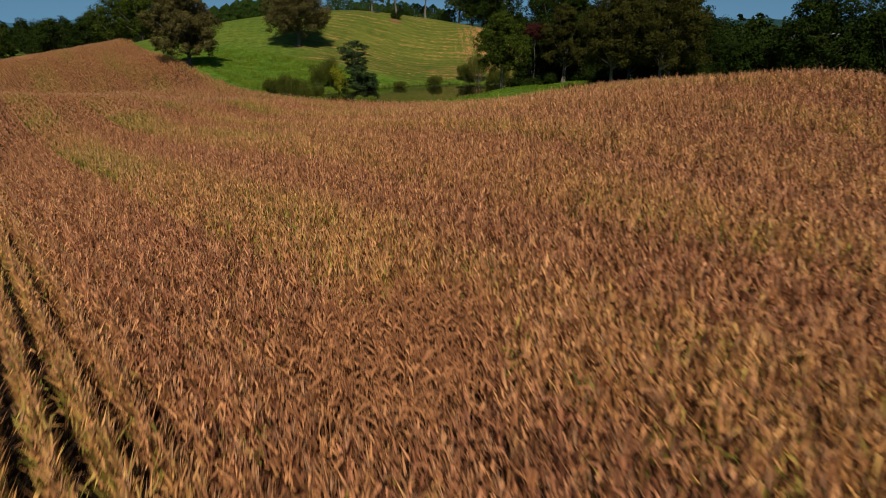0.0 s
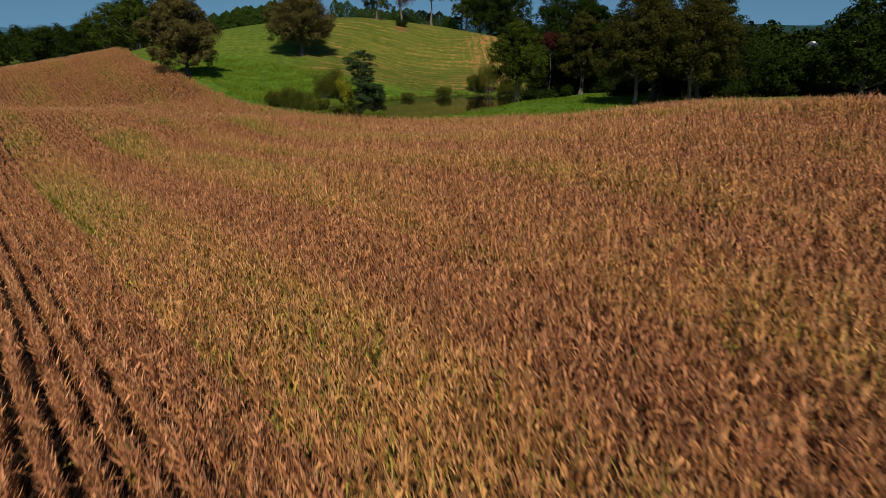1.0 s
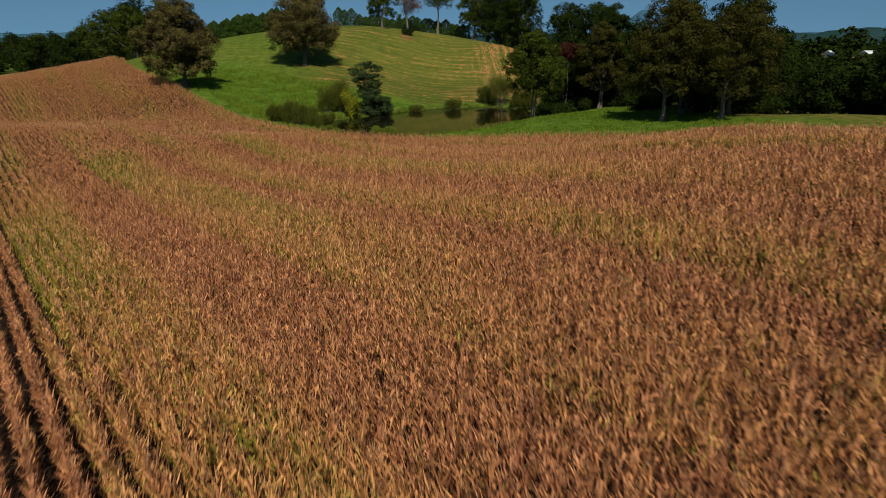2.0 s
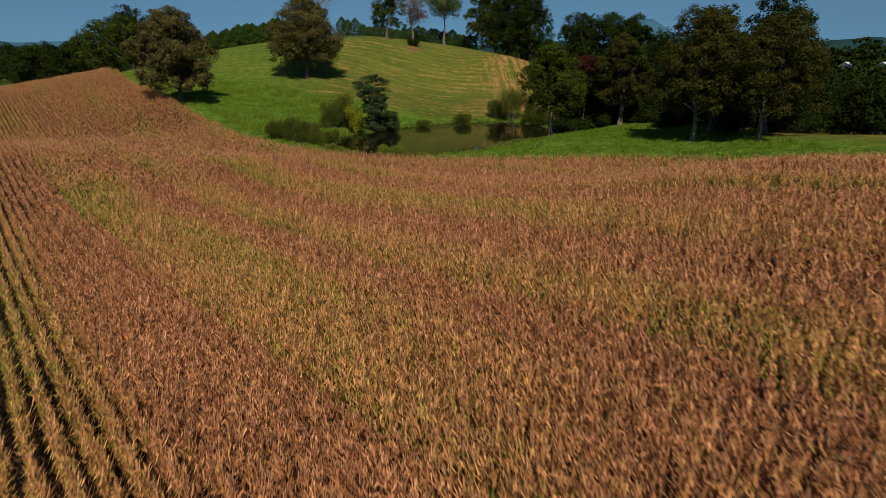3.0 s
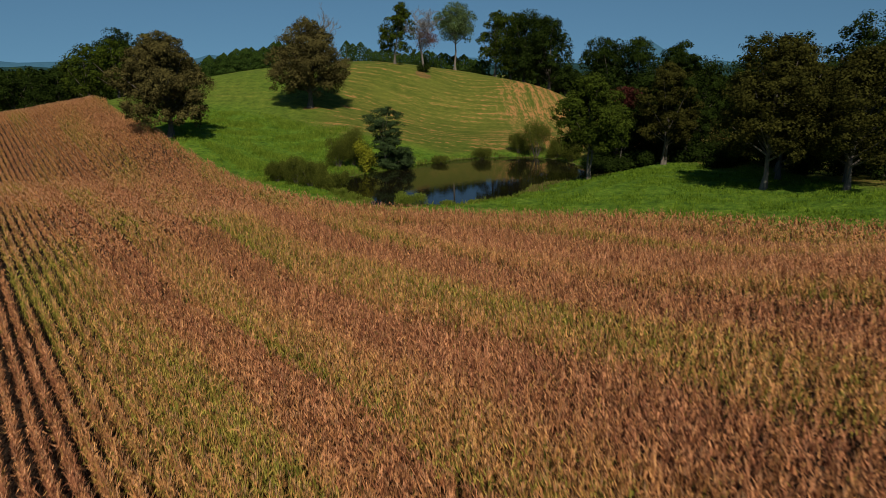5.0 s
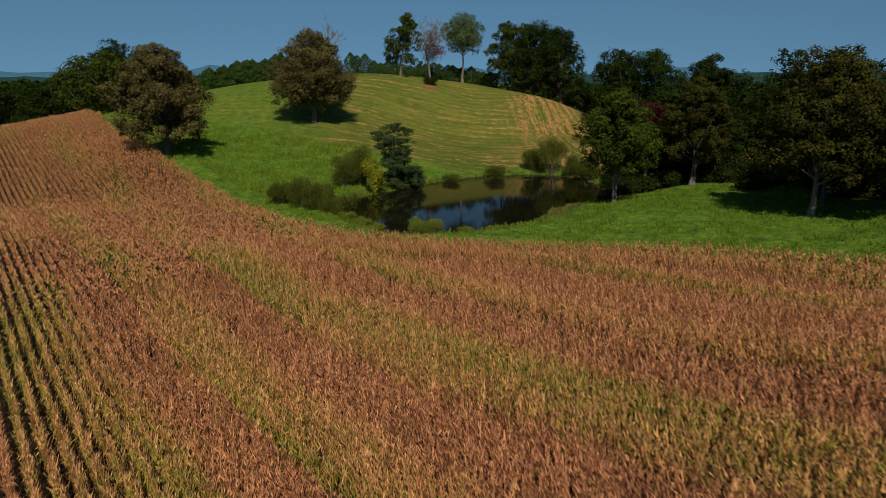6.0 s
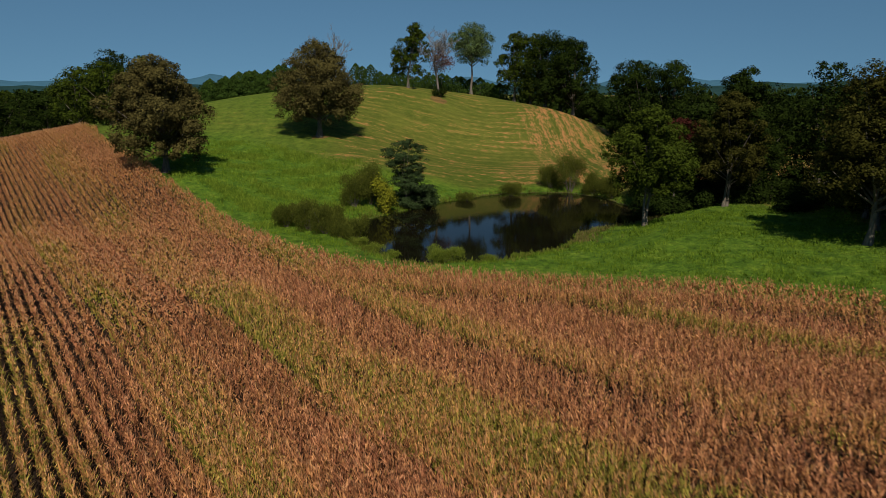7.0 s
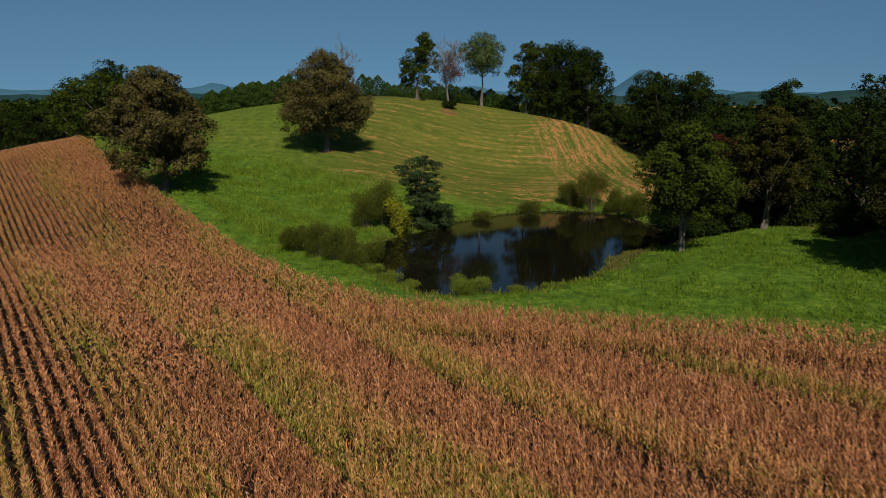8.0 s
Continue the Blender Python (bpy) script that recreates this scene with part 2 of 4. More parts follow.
def bark_material(name, dark, light):
    m, n, l, b = material(name, 0.9, 0.15)
    pos = node(n, l, "ShaderNodeTexCoord").outputs["Object"]
    v = noise_at(n, l, mapped(n, l, pos, (6, 6, 1.2)), 1.0, 4, 0.65)
    l.new(ramp(n, l, v, [(0.3, dark), (0.7, light)]), b.inputs["Base Color"])
    bump = node(n, l, "ShaderNodeBump", {"Height": v, "Strength": 0.6, "Distance": 0.05})
    l.new(bump.outputs["Normal"], b.inputs["Normal"])
    return m


def corn_material():
    m, n, l, b = material("dry_corn", 0.7, 0.15)
    tone = node(n, l, "ShaderNodeAttribute", attribute_name="tone").outputs["Fac"]
    leafy = node(n, l, "ShaderNodeAttribute", attribute_name="leafy").outputs["Fac"]
    fresh = node(n, l, "ShaderNodeAttribute", attribute_name="fresh").outputs["Fac"]
    russet = ramp(n, l, tone, [(0.0, (0.120, 0.044, 0.021)), (0.35, (0.278, 0.106, 0.052)), (0.7, (0.450, 0.183, 0.086)), (1.0, (0.68, 0.310, 0.145))])
    tan = ramp(n, l, tone, [(0.0, (0.115, 0.052, 0.020)), (0.35, (0.33, 0.152, 0.050)), (0.7, (0.48, 0.228, 0.070)), (1.0, (0.62, 0.322, 0.105))])
    green = ramp(n, l, tone, [(0.0, (0.032, 0.044, 0.006)), (0.5, (0.155, 0.150, 0.018)), (1.0, (0.36, 0.285, 0.052))])
    col = mixc(n, l, fresh, mixc(n, l, leafy, russet, tan), green)
    plume = node(n, l, "ShaderNodeAttribute", attribute_name="plume").outputs["Fac"]
    col = mixc(n, l, plume, col, ramp(n, l, tone, [(0.0, (0.22, 0.108, 0.054)), (1.0, (0.50, 0.270, 0.135))]))
    l.new(col, b.inputs["Base Color"])
    t = node(n, l, "ShaderNodeBsdfTranslucent", {"Color": col})
    mix = node(n, l, "ShaderNodeMixShader", {0: 0.07, 1: b.outputs[0], 2: t.outputs[0]})
    l.new(mix.outputs[0], n["Material Output"].inputs["Surface"])
    return m


def ridge_material(name, low, high):
    m, n, l, b = material(name, 1.0, 0.0)
    pos = node(n, l, "ShaderNodeTexCoord").outputs["Object"]
    l.new(ramp(n, l, noise_at(n, l, pos, 0.022, 7, 0.75), [(0.35, low), (0.65, high)]), b.inputs["Base Color"])
    return m


GRASS, POND_WATER, CORN = ground_material(), water_material(), corn_material()
OAK = leaf_material("oak_leaves", (0.027, 0.024, 0.007), (0.100, 0.083, 0.025), 0.10)
OLIVE = leaf_material("browning_leaves", (0.008, 0.010, 0.002), (0.053, 0.050, 0.009), 0.08)
MAPLE = leaf_material("green_leaves", (0.008, 0.014, 0.002), (0.050, 0.070, 0.007), 0.08)
# dark green leaves, colour lowered further to paint in the groves' shade
DARK_SHADED = leaf_material("dark_shaded_leaves", (0.004, 0.008, 0.0015), (0.022, 0.036, 0.005), 0.08)
LIGHT = leaf_material("pale_leaves", (0.034, 0.056, 0.018), (0.092, 0.128, 0.044))
YELLOW = leaf_material("yellow_leaves", (0.050, 0.064, 0.006), (0.25, 0.245, 0.018))
BLUEGREEN = leaf_material("blue_green_leaves", (0.012, 0.024, 0.008), (0.050, 0.076, 0.026))
SHRUB = leaf_material("shrub_leaves", (0.032, 0.043, 0.007), (0.118, 0.130, 0.020), 0.28)
FRESH = leaf_material("fresh_weed_leaves", (0.050, 0.076, 0.010), (0.19, 0.23, 0.030), 0.28)
RED = leaf_material("red_leaves", (0.028, 0.008, 0.006), (0.074, 0.021, 0.016))
RUST = leaf_material("rust_leaves", (0.060, 0.026, 0.016), (0.17, 0.075, 0.045))
CEDAR = leaf_material("cedar_needles", (0.008, 0.020, 0.004), (0.036, 0.062, 0.010), 0.1)
BARK = bark_material("grey_bark", (0.050, 0.042, 0.033), (0.17, 0.145, 0.115))
PALE_BARK = bark_material("pale_bark", (0.07, 0.058, 0.045), (0.20, 0.172, 0.135))
DEADWOOD = bark_material("bleached_wood", (0.10, 0.085, 0.07), (0.21, 0.18, 0.15))

# ---- ground, water ----
def axis(lo, hi, fine_lo, fine_hi, step, fine):
    near = np.unique(np.round(np.concatenate([np.arange(lo, fine_lo, step), np.arange(fine_lo, fine_hi, fine), np.arange(fine_hi, hi + step, step)]), 3))
    out = np.cumsum(step * 1.45 ** np.arange(1, 17))
    return np.concatenate([near[0] - out[::-1], near, near[-1] + out])


gx, gy = axis(-190, 120, -34, 32, 3.0, 1.2), axis(-60, 330, 112, 192, 3.0, 1.2)
X, Y = np.meshgrid(gx, gy)
X1, Y1 = X.ravel(), Y.ravel()
Z1 = ground_z(X1, Y1)
nx, ny = len(gx), len(gy)
ii = (np.arange(ny - 1)[:, None] * nx + np.arange(nx - 1)[None, :]).ravel()
in_field = smoothstep(-0.8, 0.8, field_depth(X1, Y1)) * smoothstep(-135, -130, X1) * smoothstep(-15, -13, Y1) * (1 - smoothstep(76, 80, X1))
rise = Y1 - 187 + 0.42 * (X1 + 41) + 3.0 * np.sin(X1 * 0.13) + 1.6 * np.sin(Y1 * 0.21 + X1 * 0.11)
mown = smoothstep(-3, 4, rise) * (0.55 + 0.45 * smoothstep(-44, -33, X1)) * smoothstep(1.5, 5, shore(X1, Y1)) * smoothstep(165, 172, Y1)
mown = np.maximum(mown, 0.75 * smoothstep(36, 44, X1 + 0.3 * (Y1 - 118)) * (1 - smoothstep(150, 165, Y1)))
mown = np.maximum(mown, 0.45 * (1 - smoothstep(4, 8, -field_depth(X1, Y1) + 1.2 * np.sin(X1 * 0.4))) * smoothstep(-12, 2, X1))
bank = 1 - smoothstep(0.2, 2.6, shore(X1, Y1))
side = smoothstep(-4, 8, X1 - 0.15 * (Y1 - 210))
ground = new("ground", mesh_np("ground", np.stack([X1, Y1, Z1], 1), np.stack([ii, ii + 1, ii + nx + 1, ii + nx], 1), GRASS,
             [("field", in_field), ("mown", mown), ("side", side), ("bank", bank)], smooth=True))
tagged(ground, "rolling green farmland with mown hay and field soil", "ground", kind="structure")

wa = np.radians(np.arange(0, 360, 3))
wr = np.array([np.interp(np.degrees(a), np.arange(19) * 20, POND + POND[:1]) + 1.2 for a in wa])
wv = np.concatenate([[[POND_AT[0], POND_AT[1], WATER]], np.stack([POND_AT[0] + wr * np.cos(wa), POND_AT[1] + wr * np.sin(wa), np.full(len(wa), WATER)], 1)])
k = np.arange(len(wa))
water = new("water", mesh_np("water", wv, np.stack([np.zeros_like(k), k + 1, (k + 1) % len(wa) + 1], 1), POND_WATER))
tagged(water, "still dark farm pond mirroring sky and trees", "water", kind="structure")

# ---- far ridges ----
def ridge(name, label, distance, a0, a1, peaks, base, mat, seed):
    """A long far hill from bearing a0 to a1 (degrees east of y), with peaks of (bearing, half-width, height)."""
    r = np.random.default_rng(seed)
    a = np.linspace(a0, a1, 160)
    h = np.full(a.shape, float(base))
    for pa, pw, ph in peaks:
        h = h + ph * np.exp(-((a - pa) / pw) ** 2)
    for f in (0.9, 2.3, 5.1, 11.0):
        h = h + base * 0.10 / f ** 0.6 * np.sin(a * f + r.uniform(0, 6))
    depth = np.array([0, 0.04, 0.09, 0.16, 0.26])
    lift = np.array([0, 0.45, 0.8, 1.0, 0.3])
    rows = []
    for dd, li in zip(depth, lift):
        rad = distance * (1 + dd)
        jag = r.normal(0, 1.2, a.shape) * (li > 0.4)
        rows.append(np.stack([rad * np.sin(np.radians(a)), rad * np.cos(np.radians(a)), -12 + (h + 12) * li + jag], 1))
    v = np.concatenate(rows)
    i = (np.arange(4)[:, None] * 160 + np.arange(159)[None, :]).ravel()
    ob = new(name, mesh_np(name, v, np.stack([i, i + 1, i + 161, i + 160], 1), mat, smooth=True))
    return tagged(ob, label, "hills", kind="structure")


# distance haze is painted into both ridges' base colours as blue
HAZE_PAINTED = ridge_material("haze_painted_woods", (0.036, 0.098, 0.150), (0.052, 0.126, 0.182))
BLUE_HAZED = ridge_material("blue_hazed_woods", (0.010, 0.030, 0.032), (0.024, 0.054, 0.052))
ridge("backdrop", "far mountains on the horizon with blue haze painted on", 3600, -60, 60,
      [(-18.2, 0.9, 34), (-14.4, 2.3, 38), (-11, 1.2, 14), (-36, 8, -14), (2, 2.0, 26), (15.9, 1.7, 122), (19, 2, 30), (33, 3, 18)], 48, HAZE_PAINTED, 3)
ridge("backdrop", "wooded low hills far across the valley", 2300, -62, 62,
      [(24, 3, 16), (30.8, 3.2, 26), (-12, 5, 4), (10, 3, 10), (-38, 12, -14)], 24, BLUE_HAZED, 5)

# ---- trees ----
def leaf_cards(centres, normals, size, r, slim=0.6):
    """Small pointed leaf sprays."""
    n = len(centres)
    nn = normals / (np.linalg.norm(normals, axis=1)[:, None] + 1e-9)
    u = np.cross(nn, r.normal(size=(n, 3)))
    u /= np.linalg.norm(u, axis=1)[:, None] + 1e-9
    w = np.cross(nn, u)
    s = (size * r.uniform(0.6, 1.35, n))[:, None]
    v = np.stack([centres + u * s, centres - u * s * 0.6 + w * s * slim, centres - u * s * 0.6 - w * s * slim], 1)
    return v.reshape(-1, 3), np.arange(n * 3).reshape(-1, 3)


def crown_points(lobes, count, r, shell=0.72, flat=0.8, under=0.25, sprays=0):
    """Leaf places and outward ways on a set of lobes (x, y, z, radius)."""
    lobes = np.asarray(lobes, float)
    share = lobes[:, 3] ** 2
    pick = r.choice(len(lobes), count, p=share / share.sum())
    d = r.normal(size=(count, 3))
    d /= np.linalg.norm(d, axis=1)[:, None]
    low = (d[:, 2] < -0.2) & (r.uniform(size=count) > under)
    d[low, 2] *= -1
    if sprays:
        # every billow carries lesser tufts of its own
        sd = r.normal(size=(len(lobes), sprays, 3))
        sd /= np.linalg.norm(sd, axis=2)[:, :, None]
        sd[:, :, 2] = np.where((sd[:, :, 2] < -0.2) & (r.uniform(size=sd.shape[:2]) > under), -sd[:, :, 2], sd[:, :, 2])
        rho = r.uniform(0.24, 0.46, sd.shape[:2])
        k = r.integers(0, sprays, count)
        sd, rho, lr = sd[pick, k], rho[pick, k], lobes[pick, 3]
        c = lobes[pick, :3] + (sd * (lr * (1 - 0.55 * rho))[:, None] + d * (lr * rho * (0.42 + 0.68 * r.uniform(size=count) ** 0.7))[:, None]) * [1, 1, flat]
        return c, 0.5 * d + 0.6 * sd + r.normal(0, 0.38, (count, 3)) + [0, 0, 0.15]
    c = lobes[pick, :3] + d * (lobes[pick, 3] * (shell + (1.06 - shell) * r.uniform(size=count) ** 0.6))[:, None] * [1, 1, flat]
    return c, d + r.normal(0, 0.33, (count, 3)) + [0, 0, 0.25]


def tree_lobes(height, width, clear, r, count=44, top=0.0, lean=0.0, foot=0.62):
    """Billows of a crown: its foot at clear, its widest at two fifths; top > 0 narrows it upwards."""
    ch = height - clear
    out = []
    count = max(int(count * 0.62), 12)
    for i in range(count):
        t = (i + 0.5) / count
        prof = np.interp(t, [0, 0.18, 0.4, 0.7, 0.88, 1.0], [foot, 0.9, 1.0, 0.82 - 0.25 * top, 0.56 - 0.22 * top, 0.22])
        a = i * 2.399 + r.uniform(-0.5, 0.5)
        lr = width * r.uniform(0.095, 0.185) * (1.3 if top < 0 else 1.0)
        off = max(width / 2 * prof - lr * 0.6, 0) * (0.62 + 0.38 * r.uniform() ** 0.5) * r.uniform(0.8, 1.15)
        out.append([off * math.cos(a), off * math.sin(a), t + r.uniform(-0.05, 0.05), lr])
    L = np.array(out)
    way = np.arctan2(L[:, 1], L[:, 0])
    L[:, 2] *= 1 + 0.05 * np.sin(2 * way + r.uniform(0, 6)) + 0.04 * np.sin(5 * way + r.uniform(0, 6))
    L[:, :2] *= (1 + 0.08 * np.sin(3 * way + r.uniform(0, 6)))[:, None]
    L[:, 2] = L[:, 3] * 0.7 + np.clip(L[:, 2], 0, 1) * (ch - L[:, 3] * 1.5)
    L[:, 2] *= ch / (L[:, 2] + 0.8 * L[:, 3]).max()
    L[:, :2] *= width / 2 / (np.hypot(L[:, 0], L[:, 1]) + 0.85 * L[:, 3]).max()
    core = np.array([[0, 0, ch * q, width * w] for q, w in ((0.3, 0.20), (0.5, 0.21), (0.7, 0.14 - 0.04 * top))])
    L = np.concatenate([L, core])
    L[:, 0] += lean * (L[:, 2] / ch) ** 1.3
    L[:, 2] += clear
    return [tuple(float(q) for q in row) for row in L]


def tree(name, x, y, height, width, clear, leaf, label, category="tree", leaves=4200, size=0.42, seed=1, thick=0.32, top=0.0, lean=0.0,
         lobes=None, count=44, foot=0.62, bark=None, shell=0.74, sink=0.25, forks=1, fine=False, flat=0.8):
    r = np.random.default_rng(seed)
    thing = new(name)
    thing.location = (x, y, float(ground_z(x, y)) - sink)
    L = lobes or tree_lobes(height, width, clear, r, count, top, lean, foot)
    runs = []
    hh = height * 0.82
    for k in range(forks):
        off = (k - (forks - 1) / 2) * thick * 1.1
        zs = np.linspace(0, hh, 9)
        path = np.stack([off + (lean * 0.8 + off * 3) * (zs / hh) ** 1.5 + 0.15 * np.sin(zs * 0.7 + seed + k), 0.15 * np.cos(zs * 0.6 + seed), zs], 1)
        rad = thick * (1 - 0.9 * zs / hh) * (1 + 0.7 * np.exp(-zs / 0.5)) / forks ** 0.4
        runs.append((path, rad))
    for lx, ly, lz, lr in L[::2]:
        z0 = max(min(clear * 0.9 + (lz - clear) * 0.35, hh * 0.8), 0.2)
        p0 = np.array([np.interp(z0, zs, path[:, 0]), np.interp(z0, zs, path[:, 1]), z0])
        p2 = np.array([lx, ly, lz + lr * 0.3])
        p1 = (p0 + p2) / 2 + [0, 0, -0.08 * lr]
        runs.append((np.stack([p0, (p0 + p1) / 2, p1, (p1 + p2) / 2, p2]), thick * np.array([0.42, 0.34, 0.26, 0.18, 0.06])))
    v, f = tubes(runs)
    part("trunk", mesh_np("trunk", v, f, bark or BARK, smooth=True), thing)
    leaves = int(leaves * (3.2 if fine else 2.3))
    c, d = crown_points(L, leaves, r, shell, flat=flat, under=0.75, sprays=20)
    v, f = leaf_cards(c, d, size * (0.58 if fine else 0.65), r)
    part("crown", mesh_np("crown", v, f, leaf), thing)
    return tagged(thing, label, category)


def bare_tree(name, x, y, height, width, label, seed, thick=0.3, leaves=0):
    """A dead tree: a trunk that forks and forks again into bare twigs."""
    r = np.random.default_rng(seed)
    thing = new(name)
    thing.location = (x, y, float(ground_z(x, y)) - 0.25)
    runs, tips = [], []

    def grow(p, d, length, rad, level):
        q = [p]
        for i in range(4):
            d = d + r.normal(0, 0.13 if level else 0.05, 3) + [0, 0, 0.05]
            d = d / np.linalg.norm(d)
            q.append(q[-1] + d * length / 4)
        runs.append((np.array(q), np.maximum(rad * np.linspace(1, 0.5, 5), 0.036)))
        if level < 4:
            for k in range((4, 5, 4, 4)[level] if level else 8):
                i = r.integers(1, 5) if level else r.integers(2, 5)
                a = r.uniform(0, 2 * math.pi)
                e = d * r.uniform(0.5, 0.9) + np.array([math.cos(a), math.sin(a), r.uniform(-0.1, 0.5)]) * (0.75 * width / height + 0.2)
                grow(q[i], e / np.linalg.norm(e), length * r.uniform(0.42, 0.66), rad * 0.48, level + 1)
        else:
            tips.append(q[-1])

    grow(np.zeros(3), np.array([0, 0, 1.0]), height * 0.56, thick, 0)
    v, f = tubes(runs, 4)
    zmax = v[:, 2].max()
    top = v[:, 2] > zmax * 0.5
    sway = np.append(v[top, :2].mean(0), 0) / (0.75 * zmax)
    v = v - v[:, 2:] * sway
    grow_to = np.array([width / (2 * np.percentile(np.abs(v[:, :2]), 99)), width / (2 * np.percentile(np.abs(v[:, :2]), 99)), height / zmax])
    v = v * grow_to
    part("trunk", mesh_np("trunk", v, f, DEADWOOD, smooth=True), thing)
    if leaves:
        tp = np.array(tips)
        tp = (tp - tp[:, 2:] * sway) * grow_to
        tp = tp[tp[:, 2] < height * 0.58]
        c = tp[r.integers(0, len(tp), leaves)] + r.normal(0, 0.9, (leaves, 3)) * [1.2, 1.2, 0.8] + [0.8, 0, 0]
        v, f = leaf_cards(c, r.normal(size=(leaves, 3)), 0.19, r)
        part("crown", mesh_np("crown", v, f, RUST), thing, "sparse rust-red leaves")
    return tagged(thing, label, "tree")


def cedar(name, x, y, height, width, label, seed, leaves=700, group=""):
    r = np.random.default_rng(seed)
    thing = new(name)
    thing.location = (x, y, float(ground_z(x, y)) - 0.2)
    v, f = tubes([(np.array([[0, 0, 0], [0, 0, height * 0.5], [0, 0, height * 0.92]]), [0.16, 0.10, 0.02])], 5)
    part("trunk", mesh_np("trunk", v, f, BARK), thing)
    leaves = int(leaves * 1.9)
    t = r.uniform(0, 1, leaves) ** 1.15
    a = r.uniform(0, 2 * math.pi, leaves)
    tier = 0.90 + 0.10 * np.cos(t * height * 3.1 + 1.8 * np.sin(2 * a + seed) + seed)
    rad = width / 2 * (1 - t ** 2.6) ** 0.8 * (0.75 + 0.25 * smoothstep(0, 0.12, t)) * tier * (1 + 0.14 * np.sin(a * 3 + seed + t * 4) + 0.10 * np.sin(a * 5 - 7 * t + 2 * seed)) * (0.78 + 0.26 * r.uniform(size=leaves))
    c = np.stack([rad * np.cos(a), rad * np.sin(a), 0.2 + t * (height - 0.2)], 1)
    d = np.stack([np.cos(a), np.sin(a), 0.35 + 0 * a], 1) + r.normal(0, 0.4, (leaves, 3))
    v, f = leaf_cards(c, d, 0.30, r, 0.5)
    part("crown", mesh_np("crown", v, f, CEDAR), thing)
    return tagged(thing, label, "tree", group)


def shrub(name, x, y, height, width, leaf, label, seed, leaves=900, size=0.2):
    r = np.random.default_rng(seed)
    thing = new(name)
    thing.location = (x, y, max(float(ground_z(x, y)), WATER - 0.1) - 0.1)
    L = [(r.uniform(-0.33, 0.33) * width, r.uniform(-0.25, 0.25) * width, height * r.uniform(0.25, 0.80), width * r.uniform(0.13, 0.24)) for _ in range(12)]
    L.append((0, 0, height * 0.4, width * 0.28))
    runs = [(np.array([[lx * 0.15, ly * 0.15, 0], [lx * 0.6, ly * 0.6, lz * 0.6], [lx, ly, lz + lr * 0.3]]), [0.05, 0.035, 0.01]) for lx, ly, lz, lr in L]
    v, f = tubes(runs, 4)
    part("stem", mesh_np("stem", v, f, BARK), thing)
    leaves, size = (int(leaves * 4.0), size * 0.46) if leaf in (SHRUB, FRESH) else (int(leaves * 2.6), size * 0.62)
    c, d = crown_points(L, leaves, r, 0.45, min(1.1, height / width * 1.6), 0.6)
    c[:, 2] = np.maximum(c[:, 2] * 0.93 + r.normal(0, 0.07, leaves) * height, 0.05)
    c[:, :2] += r.normal(0, 0.03, (leaves, 2)) * width
    if leaf in (SHRUB, FRESH):
        # willowy: slim shoots, upright and fanning out
        up = 0.45 * d + [0, 0, 0.8] + r.normal(0, 0.35, (leaves, 3))
        up /= np.linalg.norm(up, axis=1)[:, None]
        across = np.cross(up, d + r.normal(0, 0.4, (leaves, 3)))
        across /= np.linalg.norm(across, axis=1)[:, None] + 1e-9
        tall = (size * r.uniform(1.6, 3.6, leaves))[:, None]
        v = np.stack([c - up * tall * 0.4 + across * size * 0.55, c - up * tall * 0.4 - across * size * 0.55, c + up * tall * 0.6], 1).reshape(-1, 3)
        f = np.arange(leaves * 3).reshape(-1, 3)
    else:
        v, f = leaf_cards(c, d + [0, 0, 0.2], size, r, 0.5)
    part("foliage", mesh_np("foliage", v, f, leaf), thing)
    return tagged(thing, label, "shrub")


tree("oak_tree", -60.8, 166.5, 19.0, 18.4, 2.0, OAK, "broad old oak with olive-brown leaves beside the corn", leaves=17000, size=0.36, seed=11, thick=0.5, count=66, foot=0.85, lean=-1.6, fine=True)
tree("oak_tree", -41.0, 198.8, 19.9, 21.0, 2.7, OAK, "lone brown-leaved oak on the green hillside", leaves=15000, size=0.37, seed=12, thick=0.55, count=64, foot=0.85, top=0.15, fine=True)
bare_tree("dead_tree", -41.0, 214.0, 20.4, 8.6, "bleached dead tree with bare branches behind the oak", 5, 0.30)
tree("ash_tree", -24.4, 242.5, 17.2, 12.5, 2.2, MAPLE, "dark green tree leaning on the hilltop", leaves=4200, size=0.40, seed=14, thick=0.35, lean=3.0, top=0.3, count=40, foot=0.9)
bare_tree("half_dead_tree", -16.0, 244.5, 16.8, 13.0, "half-dead tree with grey twigs and rust-red leaves", 8, 0.30, leaves=1900)
tree("slender_tree", -6.4, 256.5, 20.8, 14.6, 8.6, LIGHT, "tall slender tree with bare trunk and pale round crown", leaves=5600, size=0.37, seed=16, thick=0.42, bark=PALE_BARK, count=52, foot=0.95, top=-0.8)
tree("hill_tree", 5.8, 252.0, 19.8, 13, 2.4, MAPLE, "tall green tree at the edge of the hilltop grove", leaves=5200, size=0.40, seed=17, thick=0.36)
tree("hill_tree", 14.0, 247.0, 21.4, 16, 0.6, DARK_SHADED, "dense dark green tree in the hilltop grove", leaves=6500, size=0.42, seed=18, thick=0.4, foot=0.95, top=-0.7)
tree("hill_tree", 20.6, 241.0, 20.8, 14.6, 0.4, DARK_SHADED, "dense dark green tree in the hilltop grove", leaves=6500, size=0.42, seed=19, thick=0.4, foot=0.95, top=-0.7)
